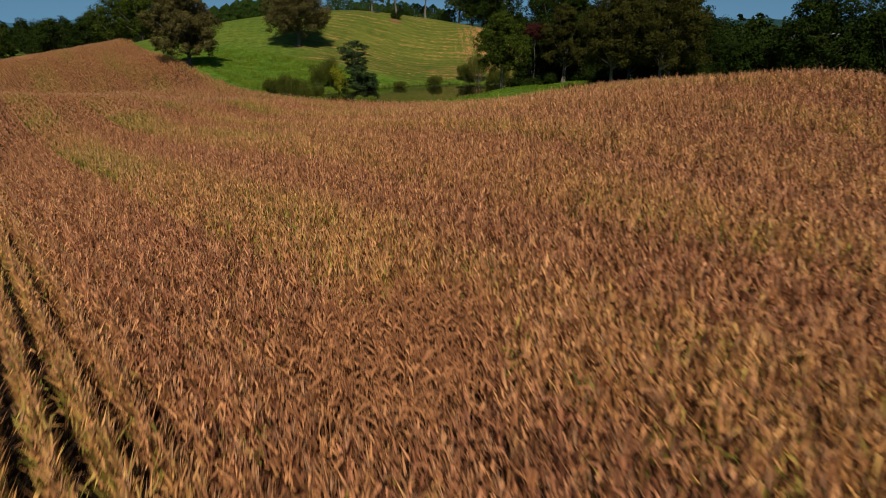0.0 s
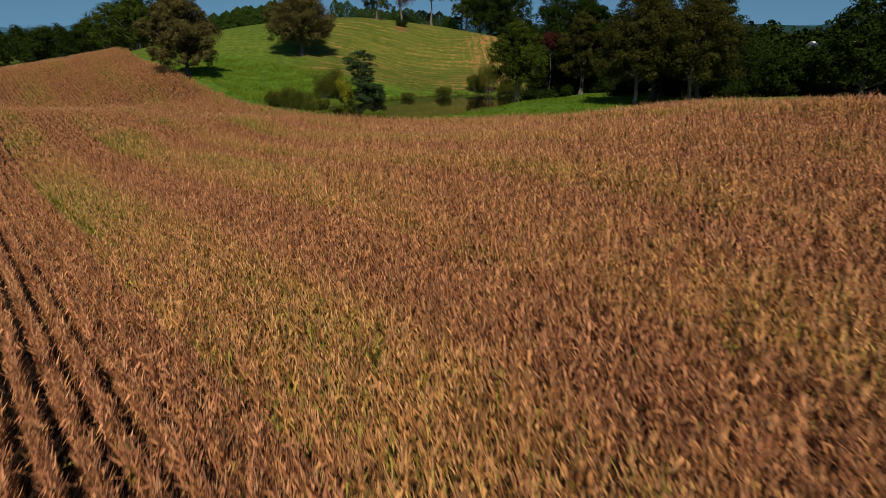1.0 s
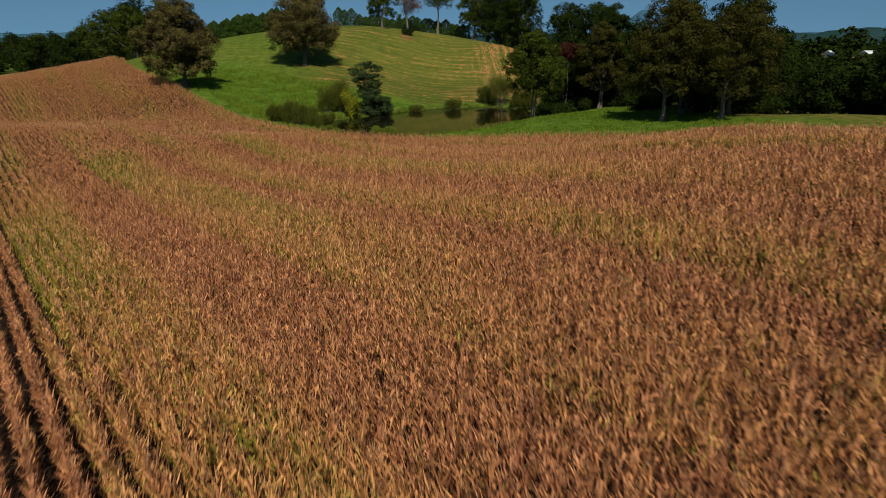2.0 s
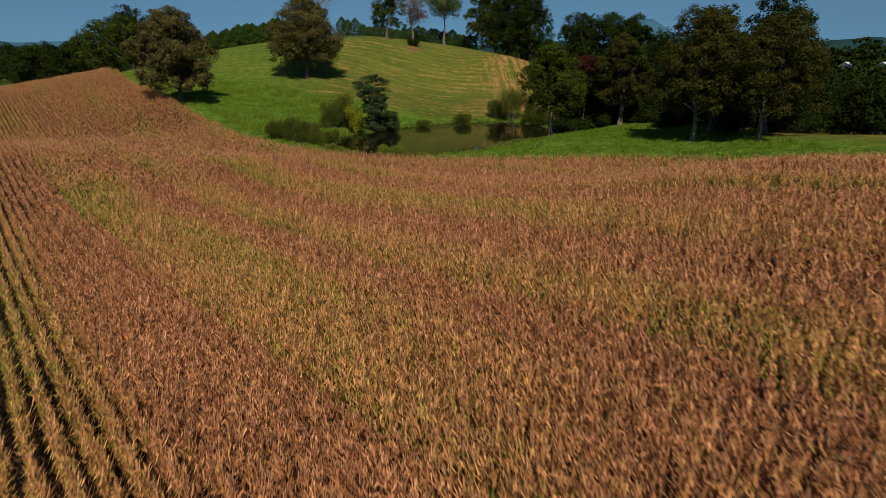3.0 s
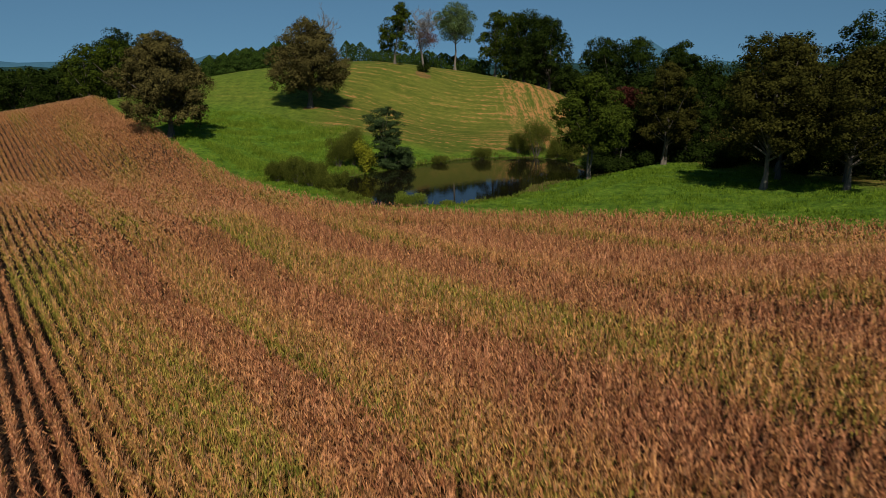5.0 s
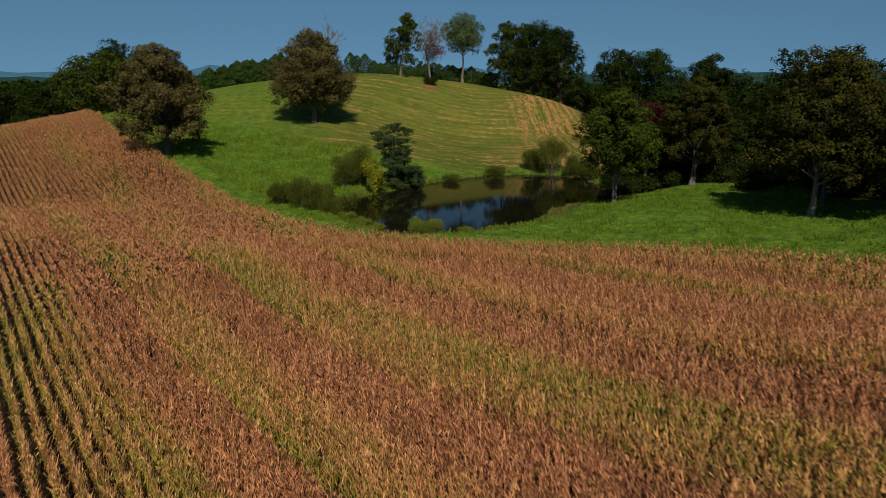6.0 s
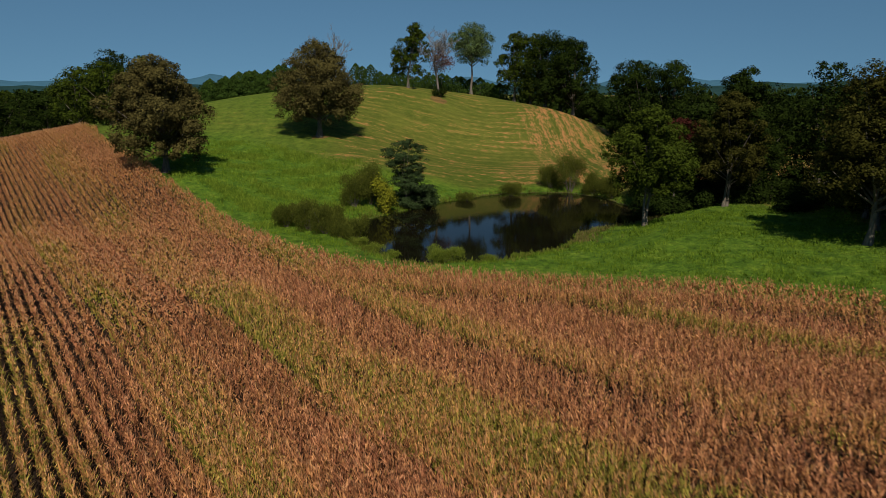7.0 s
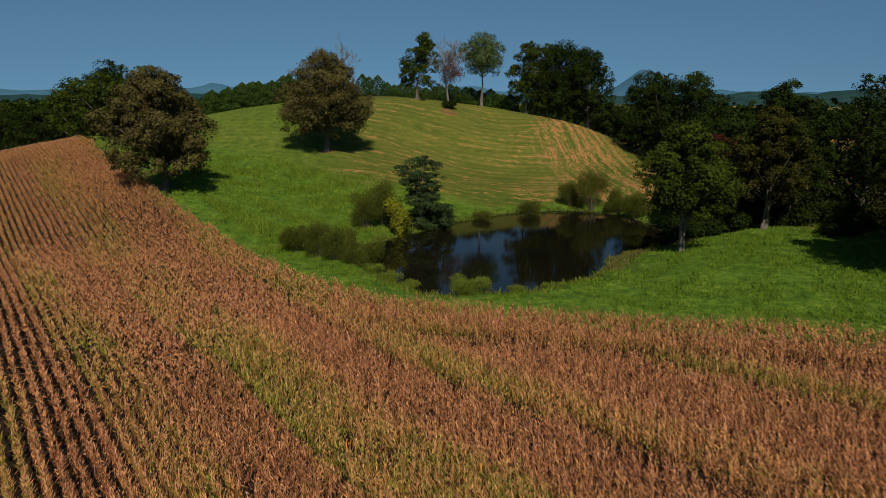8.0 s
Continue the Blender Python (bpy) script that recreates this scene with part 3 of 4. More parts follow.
tree("hill_tree", 10.2, 251.0, 20.2, 13.5, 0.6, MAPLE, "leafy green tree in the hilltop grove", leaves=4500, size=0.42, seed=171, thick=0.36, foot=0.95, top=-0.6)
tree("hill_tree", 18.2, 246.0, 20.6, 15, 0.4, DARK_SHADED, "dense dark green tree in the hilltop grove", leaves=5000, size=0.42, seed=172, thick=0.38, foot=0.95, top=-0.8)
tree("hill_tree", 25.5, 240.5, 9.0, 9.5, 0.4, DARK_SHADED, "dense dark green tree in the hilltop grove", leaves=4000, size=0.42, seed=173, thick=0.36, foot=0.95, top=-0.7)
tree("valley_tree", 34.6, 222.0, 21.2, 15, 0.5, DARK_SHADED, "round dark green tree below the hill", leaves=4500, size=0.42, seed=174, thick=0.38, foot=0.95, top=-0.8)
tree("valley_tree", 32.0, 226.0, 20.6, 14.4, 0.6, DARK_SHADED, "round dark green tree below the hill", leaves=6500, size=0.42, seed=20, thick=0.4, foot=0.95, top=-0.7)
tree("valley_tree", 38.5, 214.0, 22.6, 17, 0.6, DARK_SHADED, "round dark green tree below the hill", leaves=7500, size=0.42, seed=21, thick=0.4, foot=0.95, top=-0.7)
tree("maple_tree", 12.3, 143.3, 16.2, 13.5, 4.0, MAPLE, "green tree with a pale forked trunk on the pond bank", leaves=10500, size=0.30, seed=22, thick=0.27, count=56, forks=2, bark=PALE_BARK, fine=True)
tree("red_tree", 20.7, 157.0, 14.6, 7.0, 10.6, RED, "small tree with dull red autumn leaves", leaves=2000, size=0.27, seed=23, thick=0.16, count=24, foot=0.9, top=-0.4)
tree("browning_tree", 26.6, 152.0, 16.8, 12.5, 3.2, OLIVE, "tree with browning leaves behind the pasture", leaves=9000, size=0.30, seed=24, thick=0.28, forks=2, fine=True)
tree("green_tree", 30.8, 154.0, 19.8, 11.5, 3.6, DARK_SHADED, "green tree with a thin pale trunk in the grove", leaves=8000, size=0.31, seed=25, thick=0.26, lean=-3.0, top=0.3, fine=True)
tree("browning_tree", 30.2, 124.3, 19.2, 15.0, 3.6, OLIVE, "big tree with browning leaves and pale trunk", leaves=14000, size=0.29, seed=26, thick=0.34, bark=PALE_BARK, count=66, lean=1.2, foot=0.75, fine=True)
tree("browning_tree", 37.2, 118.6, 17.4, 15.5, 2.6, OLIVE, "tree with browning leaves at the pasture edge", leaves=11000, size=0.29, seed=27, thick=0.3, count=56, lean=1.8, foot=0.75, fine=True)
tree("green_tree", 41.0, 125.0, 21.0, 15.0, 1.4, DARK_SHADED, "tall dark green tree in the pasture grove", leaves=9000, size=0.31, seed=28, thick=0.32, fine=True)
tree("green_tree", 35.4, 131.0, 19.6, 13.5, 1.6, DARK_SHADED, "tall dark green tree in the pasture grove", leaves=6500, size=0.31, seed=29, thick=0.3)
tree("green_tree", 39.5, 139.5, 16.5, 13.0, 1.0, DARK_SHADED, "dark green tree deep in the pasture grove", leaves=5000, size=0.34, seed=30, thick=0.28)

# trees round the pasture and past the corn
GROVE = [  # x, y, height, width, clear trunk, leaf, leaves
    (51.5, 115.5, 8.5, 11.0, 0.2, DARK_SHADED, 4500), (51.0, 133.0, 11.5, 11.0, 0.5, DARK_SHADED, 3800), (58.5, 138.0, 11.0, 11.0, 0.3, DARK_SHADED, 3200), (61.0, 128.0, 8.0, 9.8, 0.2, DARK_SHADED, 2600),
    (58.5, 108.0, 15.5, 13.4, 0.6, DARK_SHADED, 8500), (67.5, 104.5, 17.0, 15.9, 0.6, DARK_SHADED, 8000), (79.0, 112.0, 17.0, 15.9, 0.6, DARK_SHADED, 5000),
    (36.0, 162.0, 17.0, 13.4, 1.2, DARK_SHADED, 4500), (42.2, 156.0, 20.3, 13.4, 1.2, DARK_SHADED, 5500), (49.0, 148.0, 17.0, 13.4, 1.2, OLIVE, 4500),
    (20.6, 160.5, 11.5, 8.5, 0.4, DARK_SHADED, 3200), (24.0, 168.0, 12.5, 12.2, 0.6, DARK_SHADED, 4200), (30.0, 174.0, 14.0, 12.2, 0.6, DARK_SHADED, 3800), (40.0, 176.0, 15.0, 13.4, 0.6, MAPLE, 3800),
    (52.0, 168.0, 16.0, 14.6, 0.6, OLIVE, 3800), (62.0, 158.0, 15.0, 14.6, 0.6, DARK_SHADED, 3400), (66.0, 176.0, 15.0, 14.6, 0.6, DARK_SHADED, 3000),
    (48.0, 194.0, 16.0, 14.6, 0.6, DARK_SHADED, 3000), (57.0, 206.0, 15.0, 14.6, 0.6, DARK_SHADED, 2800), (72.0, 196.0, 16.0, 15.9, 0.6, OLIVE, 2800),
    (46.0, 232.0, 15.0, 14.6, 0.6, DARK_SHADED, 2600), (60.0, 236.0, 14.0, 14.6, 0.6, DARK_SHADED, 2600),
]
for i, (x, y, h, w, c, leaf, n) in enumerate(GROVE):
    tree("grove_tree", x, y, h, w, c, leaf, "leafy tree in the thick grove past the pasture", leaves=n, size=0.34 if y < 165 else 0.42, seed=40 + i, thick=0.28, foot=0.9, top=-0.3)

WOOD = [  # the wood behind the field's crest
    (-103.0, 240.0, 21.5, 20.7, 3.0, DARK_SHADED, 5200), (-91.0, 232.0, 15.5, 15.9, 1.2, MAPLE, 3600), (-96.0, 222.0, 15.0, 14.6, 1.2, MAPLE, 3600),
    (-107.0, 228.0, 17.0, 15.9, 1.2, MAPLE, 3600), (-80.0, 226.0, 6.5, 8.0, 0.4, DARK_SHADED, 1600), (-120.0, 236.0, 14.0, 15.9, 1.2, DARK_SHADED, 3200),
    (-125.0, 256.0, 20.0, 17.1, 1.8, MAPLE, 3200), (-133.0, 246.0, 16.0, 15.9, 1.2, DARK_SHADED, 3000), (-112.0, 262.0, 20.0, 17.1, 1.2, DARK_SHADED, 2600),
    (-144.0, 258.0, 16.5, 15.9, 1.2, MAPLE, 2800), (-90.0, 252.0, 10.0, 11.0, 0.6, DARK_SHADED, 2000), (-156.0, 272.0, 16.5, 17.1, 1.2, DARK_SHADED, 2600),
    (-137.0, 275.0, 18.0, 17.1, 1.2, DARK_SHADED, 2400), (-168.0, 262.0, 16.0, 15.9, 1.2, MAPLE, 2400), (-172.0, 288.0, 17.0, 17.1, 1.2, DARK_SHADED, 2200),
    (-150.0, 298.0, 18.0, 17.1, 1.2, MAPLE, 2200), (-77.0, 206.0, 9.0, 9.8, 0.3, MAPLE, 2200), (-124.0, 222.0, 13.0, 14.6, 0.6, DARK_SHADED, 2800),
]
for i, (x, y, h, w, c, leaf, n) in enumerate(WOOD):
    tree("wood_tree", x, y, h, w, c, leaf, "dark leafy tree in the wood behind the field", leaves=n, size=0.46, seed=80 + i, thick=0.3, count=34)

r_c = np.random.default_rng(21)
for i in range(22):
    t = i / 21
    cedar("cedar_tree", -84 + 27 * t + r_c.uniform(-0.4, 0.4), 246 + 6 * t + r_c.uniform(-2.5, 2.5), 5.6 + 2.0 * t + r_c.uniform(-0.6, 1.6), r_c.uniform(5.6, 9.4), "dark green cedar in the hedge on the hill", 200 + i, 1000, "cedar hedge")
for i in range(20):
    x = -41.0 + 2.3 * i + r_c.uniform(-0.6, 0.6)
    cedar("cedar_tree", x, 261.0 + r_c.uniform(-1, 2), (8.6 if i < 3 else 6.4) + r_c.uniform(-0.5, 0.5), r_c.uniform(6.4, 8.4), "dark green cedar behind the hilltop", 230 + i, 800, "cedars on the hilltop")

# dark shrubs added to stand in for the black shade under the groves
r_u = np.random.default_rng(77)
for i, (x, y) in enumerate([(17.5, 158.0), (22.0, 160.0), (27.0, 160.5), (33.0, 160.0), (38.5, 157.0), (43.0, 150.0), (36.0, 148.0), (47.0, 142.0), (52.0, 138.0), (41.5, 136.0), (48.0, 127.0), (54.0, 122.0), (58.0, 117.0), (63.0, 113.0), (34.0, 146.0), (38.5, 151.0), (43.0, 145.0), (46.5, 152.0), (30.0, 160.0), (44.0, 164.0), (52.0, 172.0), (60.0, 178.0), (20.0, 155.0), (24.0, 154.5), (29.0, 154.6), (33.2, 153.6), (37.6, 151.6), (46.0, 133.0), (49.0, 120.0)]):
    shrub("shade_fill_shrub", x, y, r_u.uniform(2.6, 4.2), r_u.uniform(6.0, 8.0), DARK_SHADED, "dark leafy shrub added to fill the grove's shade", 400 + i, 1300, 0.34)

# pond edge
r_t = np.random.default_rng(36)
LAYERS = [(-2.6, 9.2, 1.0), (-1.0, 10.2, 1.1), (0.6, 10.7, 1.0), (1.7, 9.7, 1.2), (-0.9, 8.6, 1.4), (2.3, 8.0, 1.2), (0.6, 7.6, 1.6), (1.9, 6.6, 1.1), (-0.3, 6.2, 1.1), (0.7, 5.2, 1.5), (-0.9, 4.6, 1.3), (2.0, 5.2, 1.2), (-1.8, 7.4, 1.0),
          (0.3, 4.2, 1.2), (2.1, 3.9, 1.3), (3.5, 3.0, 1.3), (1.0, 2.8, 1.5), (-0.8, 2.2, 1.2), (2.5, 1.7, 1.5), (0.1, 1.2, 1.2), (4.3, 1.5, 1.0), (-1.4, 0.9, 0.9), (1.4, 0.7, 1.1)]  # across, up, radius
tree("pond_tree", -21.0, 163.4, 11.2, 6.6, 0.8, BLUEGREEN, "dense blue-green tree at the water's edge", leaves=9500, size=0.22, seed=31, thick=0.2,
     lobes=[(dx + r_t.uniform(-0.2, 0.2), r_t.uniform(-1.6, 1.6), dz, dr * 1.45) for dx, dz, dr in LAYERS], flat=0.5, fine=True)
shrub("pond_shrub", -17.0, 165.4, 3.4, 4.4, BLUEGREEN, "blue-green bush under the pond tree", 311, 2200, 0.2)
shrub("yellow_shrub", -24.0, 158.6, 6.2, 4.4, YELLOW, "bush with yellow-green leaves by the water", 312, 1700, 0.30)
shrub("tall_shrub", -26.4, 163.0, 7.6, 5.8, SHRUB, "tall feathery olive bush by the pond", 313, 2600, 0.2)
shrub("tall_shrub", -28.9, 160.2, 6.6, 5.0, SHRUB, "tall feathery olive bush by the pond", 314, 2300, 0.2)
for i, (x, y, h, w) in enumerate([(-36.2, 144.6, 3.4, 3.4), (-32.8, 142.6, 4.6, 4.2), (-30.2, 140.8, 3.8, 3.8), (-27.8, 139.2, 3.0, 3.6), (-26.2, 141.2, 3.6, 3.4), (-30.4, 145.0, 3.6, 4.4), (-34.6, 147.4, 2.8, 3.6)]):
    shrub("willow_shrub", x, y, h, w, SHRUB, "feathery olive willow shrub beside the pond", 320 + i, 2000, 0.17)
shrub("pond_shrub", -14.8, 128.5, 2.1, 4.6, FRESH, "low round bush at the near shore", 331, 1700, 0.15)
shrub("pond_shrub", -10.6, 172.2, 1.5, 4.2, SHRUB, "low bush on the far shore", 332, 900, 0.17)
shrub("pond_shrub", -2.2, 177.8, 2.7, 4.2, SHRUB, "rounded bush on the far shore", 333, 1500, 0.17)
for i, (x, y, h, w) in enumerate([(9.4, 181.6, 8.0, 6.4), (6.0, 183.6, 4.6, 4.6), (13.4, 178.6, 4.2, 4.6), (15.4, 174.0, 4.8, 5.0), (19.0, 170.0, 4.8, 5.5), (22.5, 166.5, 5.0, 5.5)]):
    shrub("willow_shrub", x, y, h, w, SHRUB, "feathery olive willow bush on the pond's far end", 340 + i, 2200, 0.19)
for i, (x, y, h, w) in enumerate([(-25.6, 136.9, 1.1, 2.6), (-23.4, 134.6, 1.3, 3.0), (-21.0, 132.0, 0.9, 2.4), (-9.8, 129.6, 0.9, 2.2), (-6.0, 131.8, 0.8, 2.0)]):
    shrub("bank_weed", x, y, h, w, FRESH, "low yellow-green weed clump on the pond bank", 360 + i, 700, 0.13)
for i, (x, y, h, w) in enumerate([(17.7, 53.8, 2.2, 2.4), (14.6, 55.6, 2.0, 1.6), (19.4, 45.4, 2.2, 2.6), (7.1, 40.4, 2.0, 1.5), (8.9, 35.6, 2.0, 1.3), (-8.2, 72.1, 2.0, 1.2), (-6.6, 57.0, 2.0, 1.0), (-37.0, 117.0, 2.2, 2.0)]):
    shrub("weed_clump", x, y, h, w, MAPLE, "dark green weeds standing among the corn", 370 + i, 300, 0.13)
shrub("weed_clump", -63.8, 132.6, 2.1, 3.0, RED, "dark red weeds standing among the corn", 379, 400, 0.15)
shrub("hill_bush", -15.6, 238.5, 3.0, 4.4, DARK_SHADED, "small dark bush on the bare hilltop", 350, 800, 0.26)

# ---- grass ----
def tall_grass(x, y, r, low, high):
    """Bent blades in tufts, three to a place."""
    n = len(x)
    z = ground_z(x, y)
    tall = 0.6 + 0.9 * r.uniform(size=n) ** 3
    V, k = [], 3
    for _ in range(k):
        a = r.uniform(0, 2 * np.pi, n)
        h = r.uniform(low, high, n) * tall
        w = h * r.uniform(0.12, 0.24, n)
        ox, oy = x + r.normal(0, 0.12, n), y + r.normal(0, 0.12, n)
        lean = h * r.uniform(0.1, 0.8, n)
        b = r.uniform(0, 2 * np.pi, n)
        V.append(np.stack([np.stack([ox + np.cos(a) * w, oy + np.sin(a) * w, z - 0.03], 1), np.stack([ox - np.cos(a) * w, oy - np.sin(a) * w, z - 0.03], 1),
                           np.stack([ox + np.cos(b) * lean, oy + np.sin(b) * lean, z + h], 1)], 1))
    V = np.concatenate(V).reshape(-1, 3)
    return V, np.arange(len(V)).reshape(-1, 3)


BLADES = leaf_material("grass_blades", (0.030, 0.074, 0.005), (0.165, 0.245, 0.022), 0.3)
RANK = leaf_material("rank_grass", (0.062, 0.110, 0.010), (0.20, 0.27, 0.030), 0.35)
BLEACHED = leaf_material("bleached_grass", (0.070, 0.062, 0.018), (0.21, 0.175, 0.060), 0.3)
WEEDS = leaf_material("weeds", (0.050, 0.080, 0.010), (0.17, 0.18, 0.032), 0.3)
r_g = np.random.default_rng(91)
gxs, gys = r_g.uniform(-72, 62, 260000), r_g.uniform(100, 200, 260000)
clump = np.sin(gxs * 0.55 + 1.3 * np.sin(gys * 0.31)) * np.sin(gys * 0.62 + 1.7 * np.sin(gxs * 0.23)) + r_g.normal(0, 0.45, gxs.size)
away = -field_depth(gxs, gys)
keep = (away > 0.4) & (shore(gxs, gys) > 0.1) & (clump > np.where(away < 7, 0.75, -0.05)) & (gys < 188 - 0.42 * (gxs + 41)) & (gxs < 4 + (gys < 152) * 36)
gxs, gys = gxs[keep][:44000], gys[keep][:44000]
gv, gf = tall_grass(gxs, gys, r_g, 0.12, 0.34)
tagged(new("grass", mesh_np("grass", gv, gf, BLADES)), "lush uneven green pasture grass", "grass", kind="stuff")
# ranker growth on the slope between the oaks and the pond
px, py = r_g.uniform(-66, -26, 60000), r_g.uniform(142, 196, 60000)
rank = np.sin(px * 0.36 + 1.9 * np.sin(py * 0.19 + 1)) * np.sin(py * 0.41 + 1.5 * np.sin(px * 0.27)) + r_g.normal(0, 0.28, px.size)
keep = (-field_depth(px, py) > 3.5) & (shore(px, py) > 3) & (rank > 0.42) & (py < 190 - 0.42 * (px + 41))
px, py = px[keep][:15000], py[keep][:15000]
gv, gf = tall_grass(px, py, r_g, 0.18, 0.45)
tagged(new("grass", mesh_np("grass", gv, gf, RANK)), "taller bright green grass in rank clumps on the slope", "grass", kind="stuff")
# bleached grass along the water below the pasture
ba = np.radians(r_g.uniform(300, 372, 1500))
br = np.interp(np.degrees(ba) % 360, np.arange(19) * 20, POND + POND[:1]) + r_g.gamma(2.0, 0.6, 1500) + 0.4
gv, gf = tall_grass(POND_AT[0] + br * np.cos(ba), POND_AT[1] + br * np.sin(ba), r_g, 0.2, 0.5)
tagged(new("bank_grass", mesh_np("bank_grass", gv, gf, BLEACHED)), "bleached tan grass along the pond bank", "grass", kind="stuff")
ea = r_g.uniform(0, 2 * np.pi, 2600)
er = np.interp(np.degrees(ea), np.arange(19) * 20, POND + POND[:1]) + r_g.gamma(1.6, 0.7, 2600) + 0.3
ex, ey = POND_AT[0] + er * np.cos(ea), POND_AT[1] + er * np.sin(ea)
gv, gf = tall_grass(ex, ey, r_g, 0.2, 0.6)
tagged(new("shore_weeds", mesh_np("shore_weeds", gv, gf, WEEDS)), "yellow-green weeds fringing the pond", "weeds", kind="stuff")

# ---- far woods ----
r_w = np.random.default_rng(33)
pts = []
while len(pts) < 1000:
    y = r_w.uniform(285, 1500) if len(pts) > 200 else r_w.uniform(285, 520)
    x = r_w.uniform(-0.75, 0.85) * y
    if (-75 < x < 25 and y < 340) or (120 < x < 200 and 285 <= y < 330):
        continue
    pts.append((x, y))
for _ in range(70):
    pts.append((r_w.uniform(75, 190), r_w.uniform(120, 285)))
for i in range(16):
    pts.append((114 + 3.4 * i + r_w.uniform(-1, 1), 266 - 0.9 * i + r_w.uniform(-4, 4)))
wv, wf, base = [], [], 0
for x, y in pts:
    n = 230 if y < 520 else 70
    h, w = r_w.uniform(11, 17), r_w.uniform(11, 16)
    if y < 300 and x > 70:
        h = r_w.uniform(7, 10) if y < 200 else r_w.uniform(6.6, 8.2)
    L = tree_lobes(h, w, 0.5, r_w, 10)
    c, d = crown_points(L, n, r_w, 0.6)
    v, f = leaf_cards(c, d, 1.1 if y < 520 else 2.4, r_w, 0.7)
    wv.append(v + [x, y, float(ground_z(x, y)) - 0.5])
    wf.append(f + base)
    base += len(v)
far_woods = new("far_woods", mesh_np("far_woods", np.concatenate(wv), np.concatenate(wf), DARK_SHADED))
tagged(far_woods, "dark green woods spread over the far valley", "woods", kind="stuff")

# ---- farm buildings far off ----
def plain(name, colour, rough=0.7):
    m, n, l, b = material(name, rough, 0.3)
    pos = node(n, l, "ShaderNodeTexCoord").outputs["Object"]
    v = noise_at(n, l, pos, 1.5, 4, 0.6)
    l.new(ramp(n, l, v, [(0.3, tuple(0.85 * c for c in colour)), (0.7, colour)]), b.inputs["Base Color"])
    return m


WHITE, METAL, BRICK, DARKGLASS, SHINGLE = plain("white_paint", (0.78, 0.78, 0.75)), plain("pale_metal_roof", (0.62, 0.64, 0.66), 0.4), plain("brick_wall", (0.30, 0.13, 0.09)), plain("window_glass", (0.02, 0.025, 0.03), 0.1), plain("red_shingles", (0.26, 0.12, 0.10))


def box_mesh(name, x0, y0, z0, x1, y1, z1, mat):
    v = [(x, y, z) for x in (x0, x1) for y in (y0, y1) for z in (z0, z1)]
    return mesh_np(name, v, np.array([[0, 1, 3, 2], [4, 6, 7, 5], [0, 4, 5, 1], [2, 3, 7, 6], [0, 2, 6, 4], [1, 5, 7, 3]]), mat)


def farm_building(name, x, y, turn, w, d, h, rise, wall, roof, label):
    """Gabled building: walls with gables, a pitched roof with eaves, door and windows proud of the wall."""
    thing = new(name)
    thing.matrix_basis = pose(x, y, float(ground_z(x, y)) - 0.3, 0, 0, turn)
    a, b = w / 2, d / 2
    v = [(-a, -b, 0), (a, -b, 0), (a, b, 0), (-a, b, 0), (-a, -b, h), (a, -b, h), (a, b, h), (-a, b, h), (-a, 0, h + rise), (a, 0, h + rise)]
    part("wall", mesh_np("wall", v, [np.array([[0, 1, 5, 4], [2, 3, 7, 6]]), np.array([[1, 2, 6, 9, 5], [3, 0, 4, 8, 7]])], wall), thing)
    e, t = 0.5, 0.18
    k = rise / b
    rv = []
    for sx in (-a - e, a + e):
        for yy, zz in ((-b - e, h - k * e), (0, h + rise), (b + e, h - k * e)):
            rv += [(sx, yy, zz + 0.02), (sx, yy, zz + t)]
    rf = [[1, 7, 9, 3], [3, 9, 11, 5], [0, 2, 8, 6], [2, 4, 10, 8], [0, 6, 7, 1], [4, 5, 11, 10], [0, 1, 3, 2], [2, 3, 5, 4], [6, 8, 9, 7], [8, 10, 11, 9]]
    part("roof", mesh_np("roof", rv, np.array(rf), roof), thing)
    part("door", box_mesh("door", -0.6, -b - 0.06, 0.3, 0.6, -b + 0.02, 2.4, DARKGLASS), thing)
    for wx in (-0.62 * a, 0.62 * a):
        win = part("window", box_mesh("window", wx - 0.55, -b - 0.05, 1.2, wx + 0.55, -b + 0.02, 2.5, WHITE), thing)
        part("pane", box_mesh("pane", wx - 0.42, -b - 0.08, 1.33, wx + 0.42, -b - 0.04, 2.37, DARKGLASS), win)
    return tagged(thing, label, "building")


farm_building("barn", 146.0, 285.0, 24, 6.0, 5.0, 4.2, 1.4, WHITE, METAL, "small white barn with a pale metal roof")
farm_building("farmhouse", 157.5, 281.0, 28, 7.0, 5.5, 4.2, 1.6, WHITE, METAL, "white farmhouse with a pale roof among trees")
farm_building("farmhouse", 84.0, 452.0, 15, 13, 8, 4.2, 2.6, BRICK, SHINGLE, "brick farmhouse with a reddish roof past the grove")
farm_building("barn", 330.0, 880.0, 10, 16, 10, 9.0, 3.0, WHITE, METAL, "distant white barn across the valley")

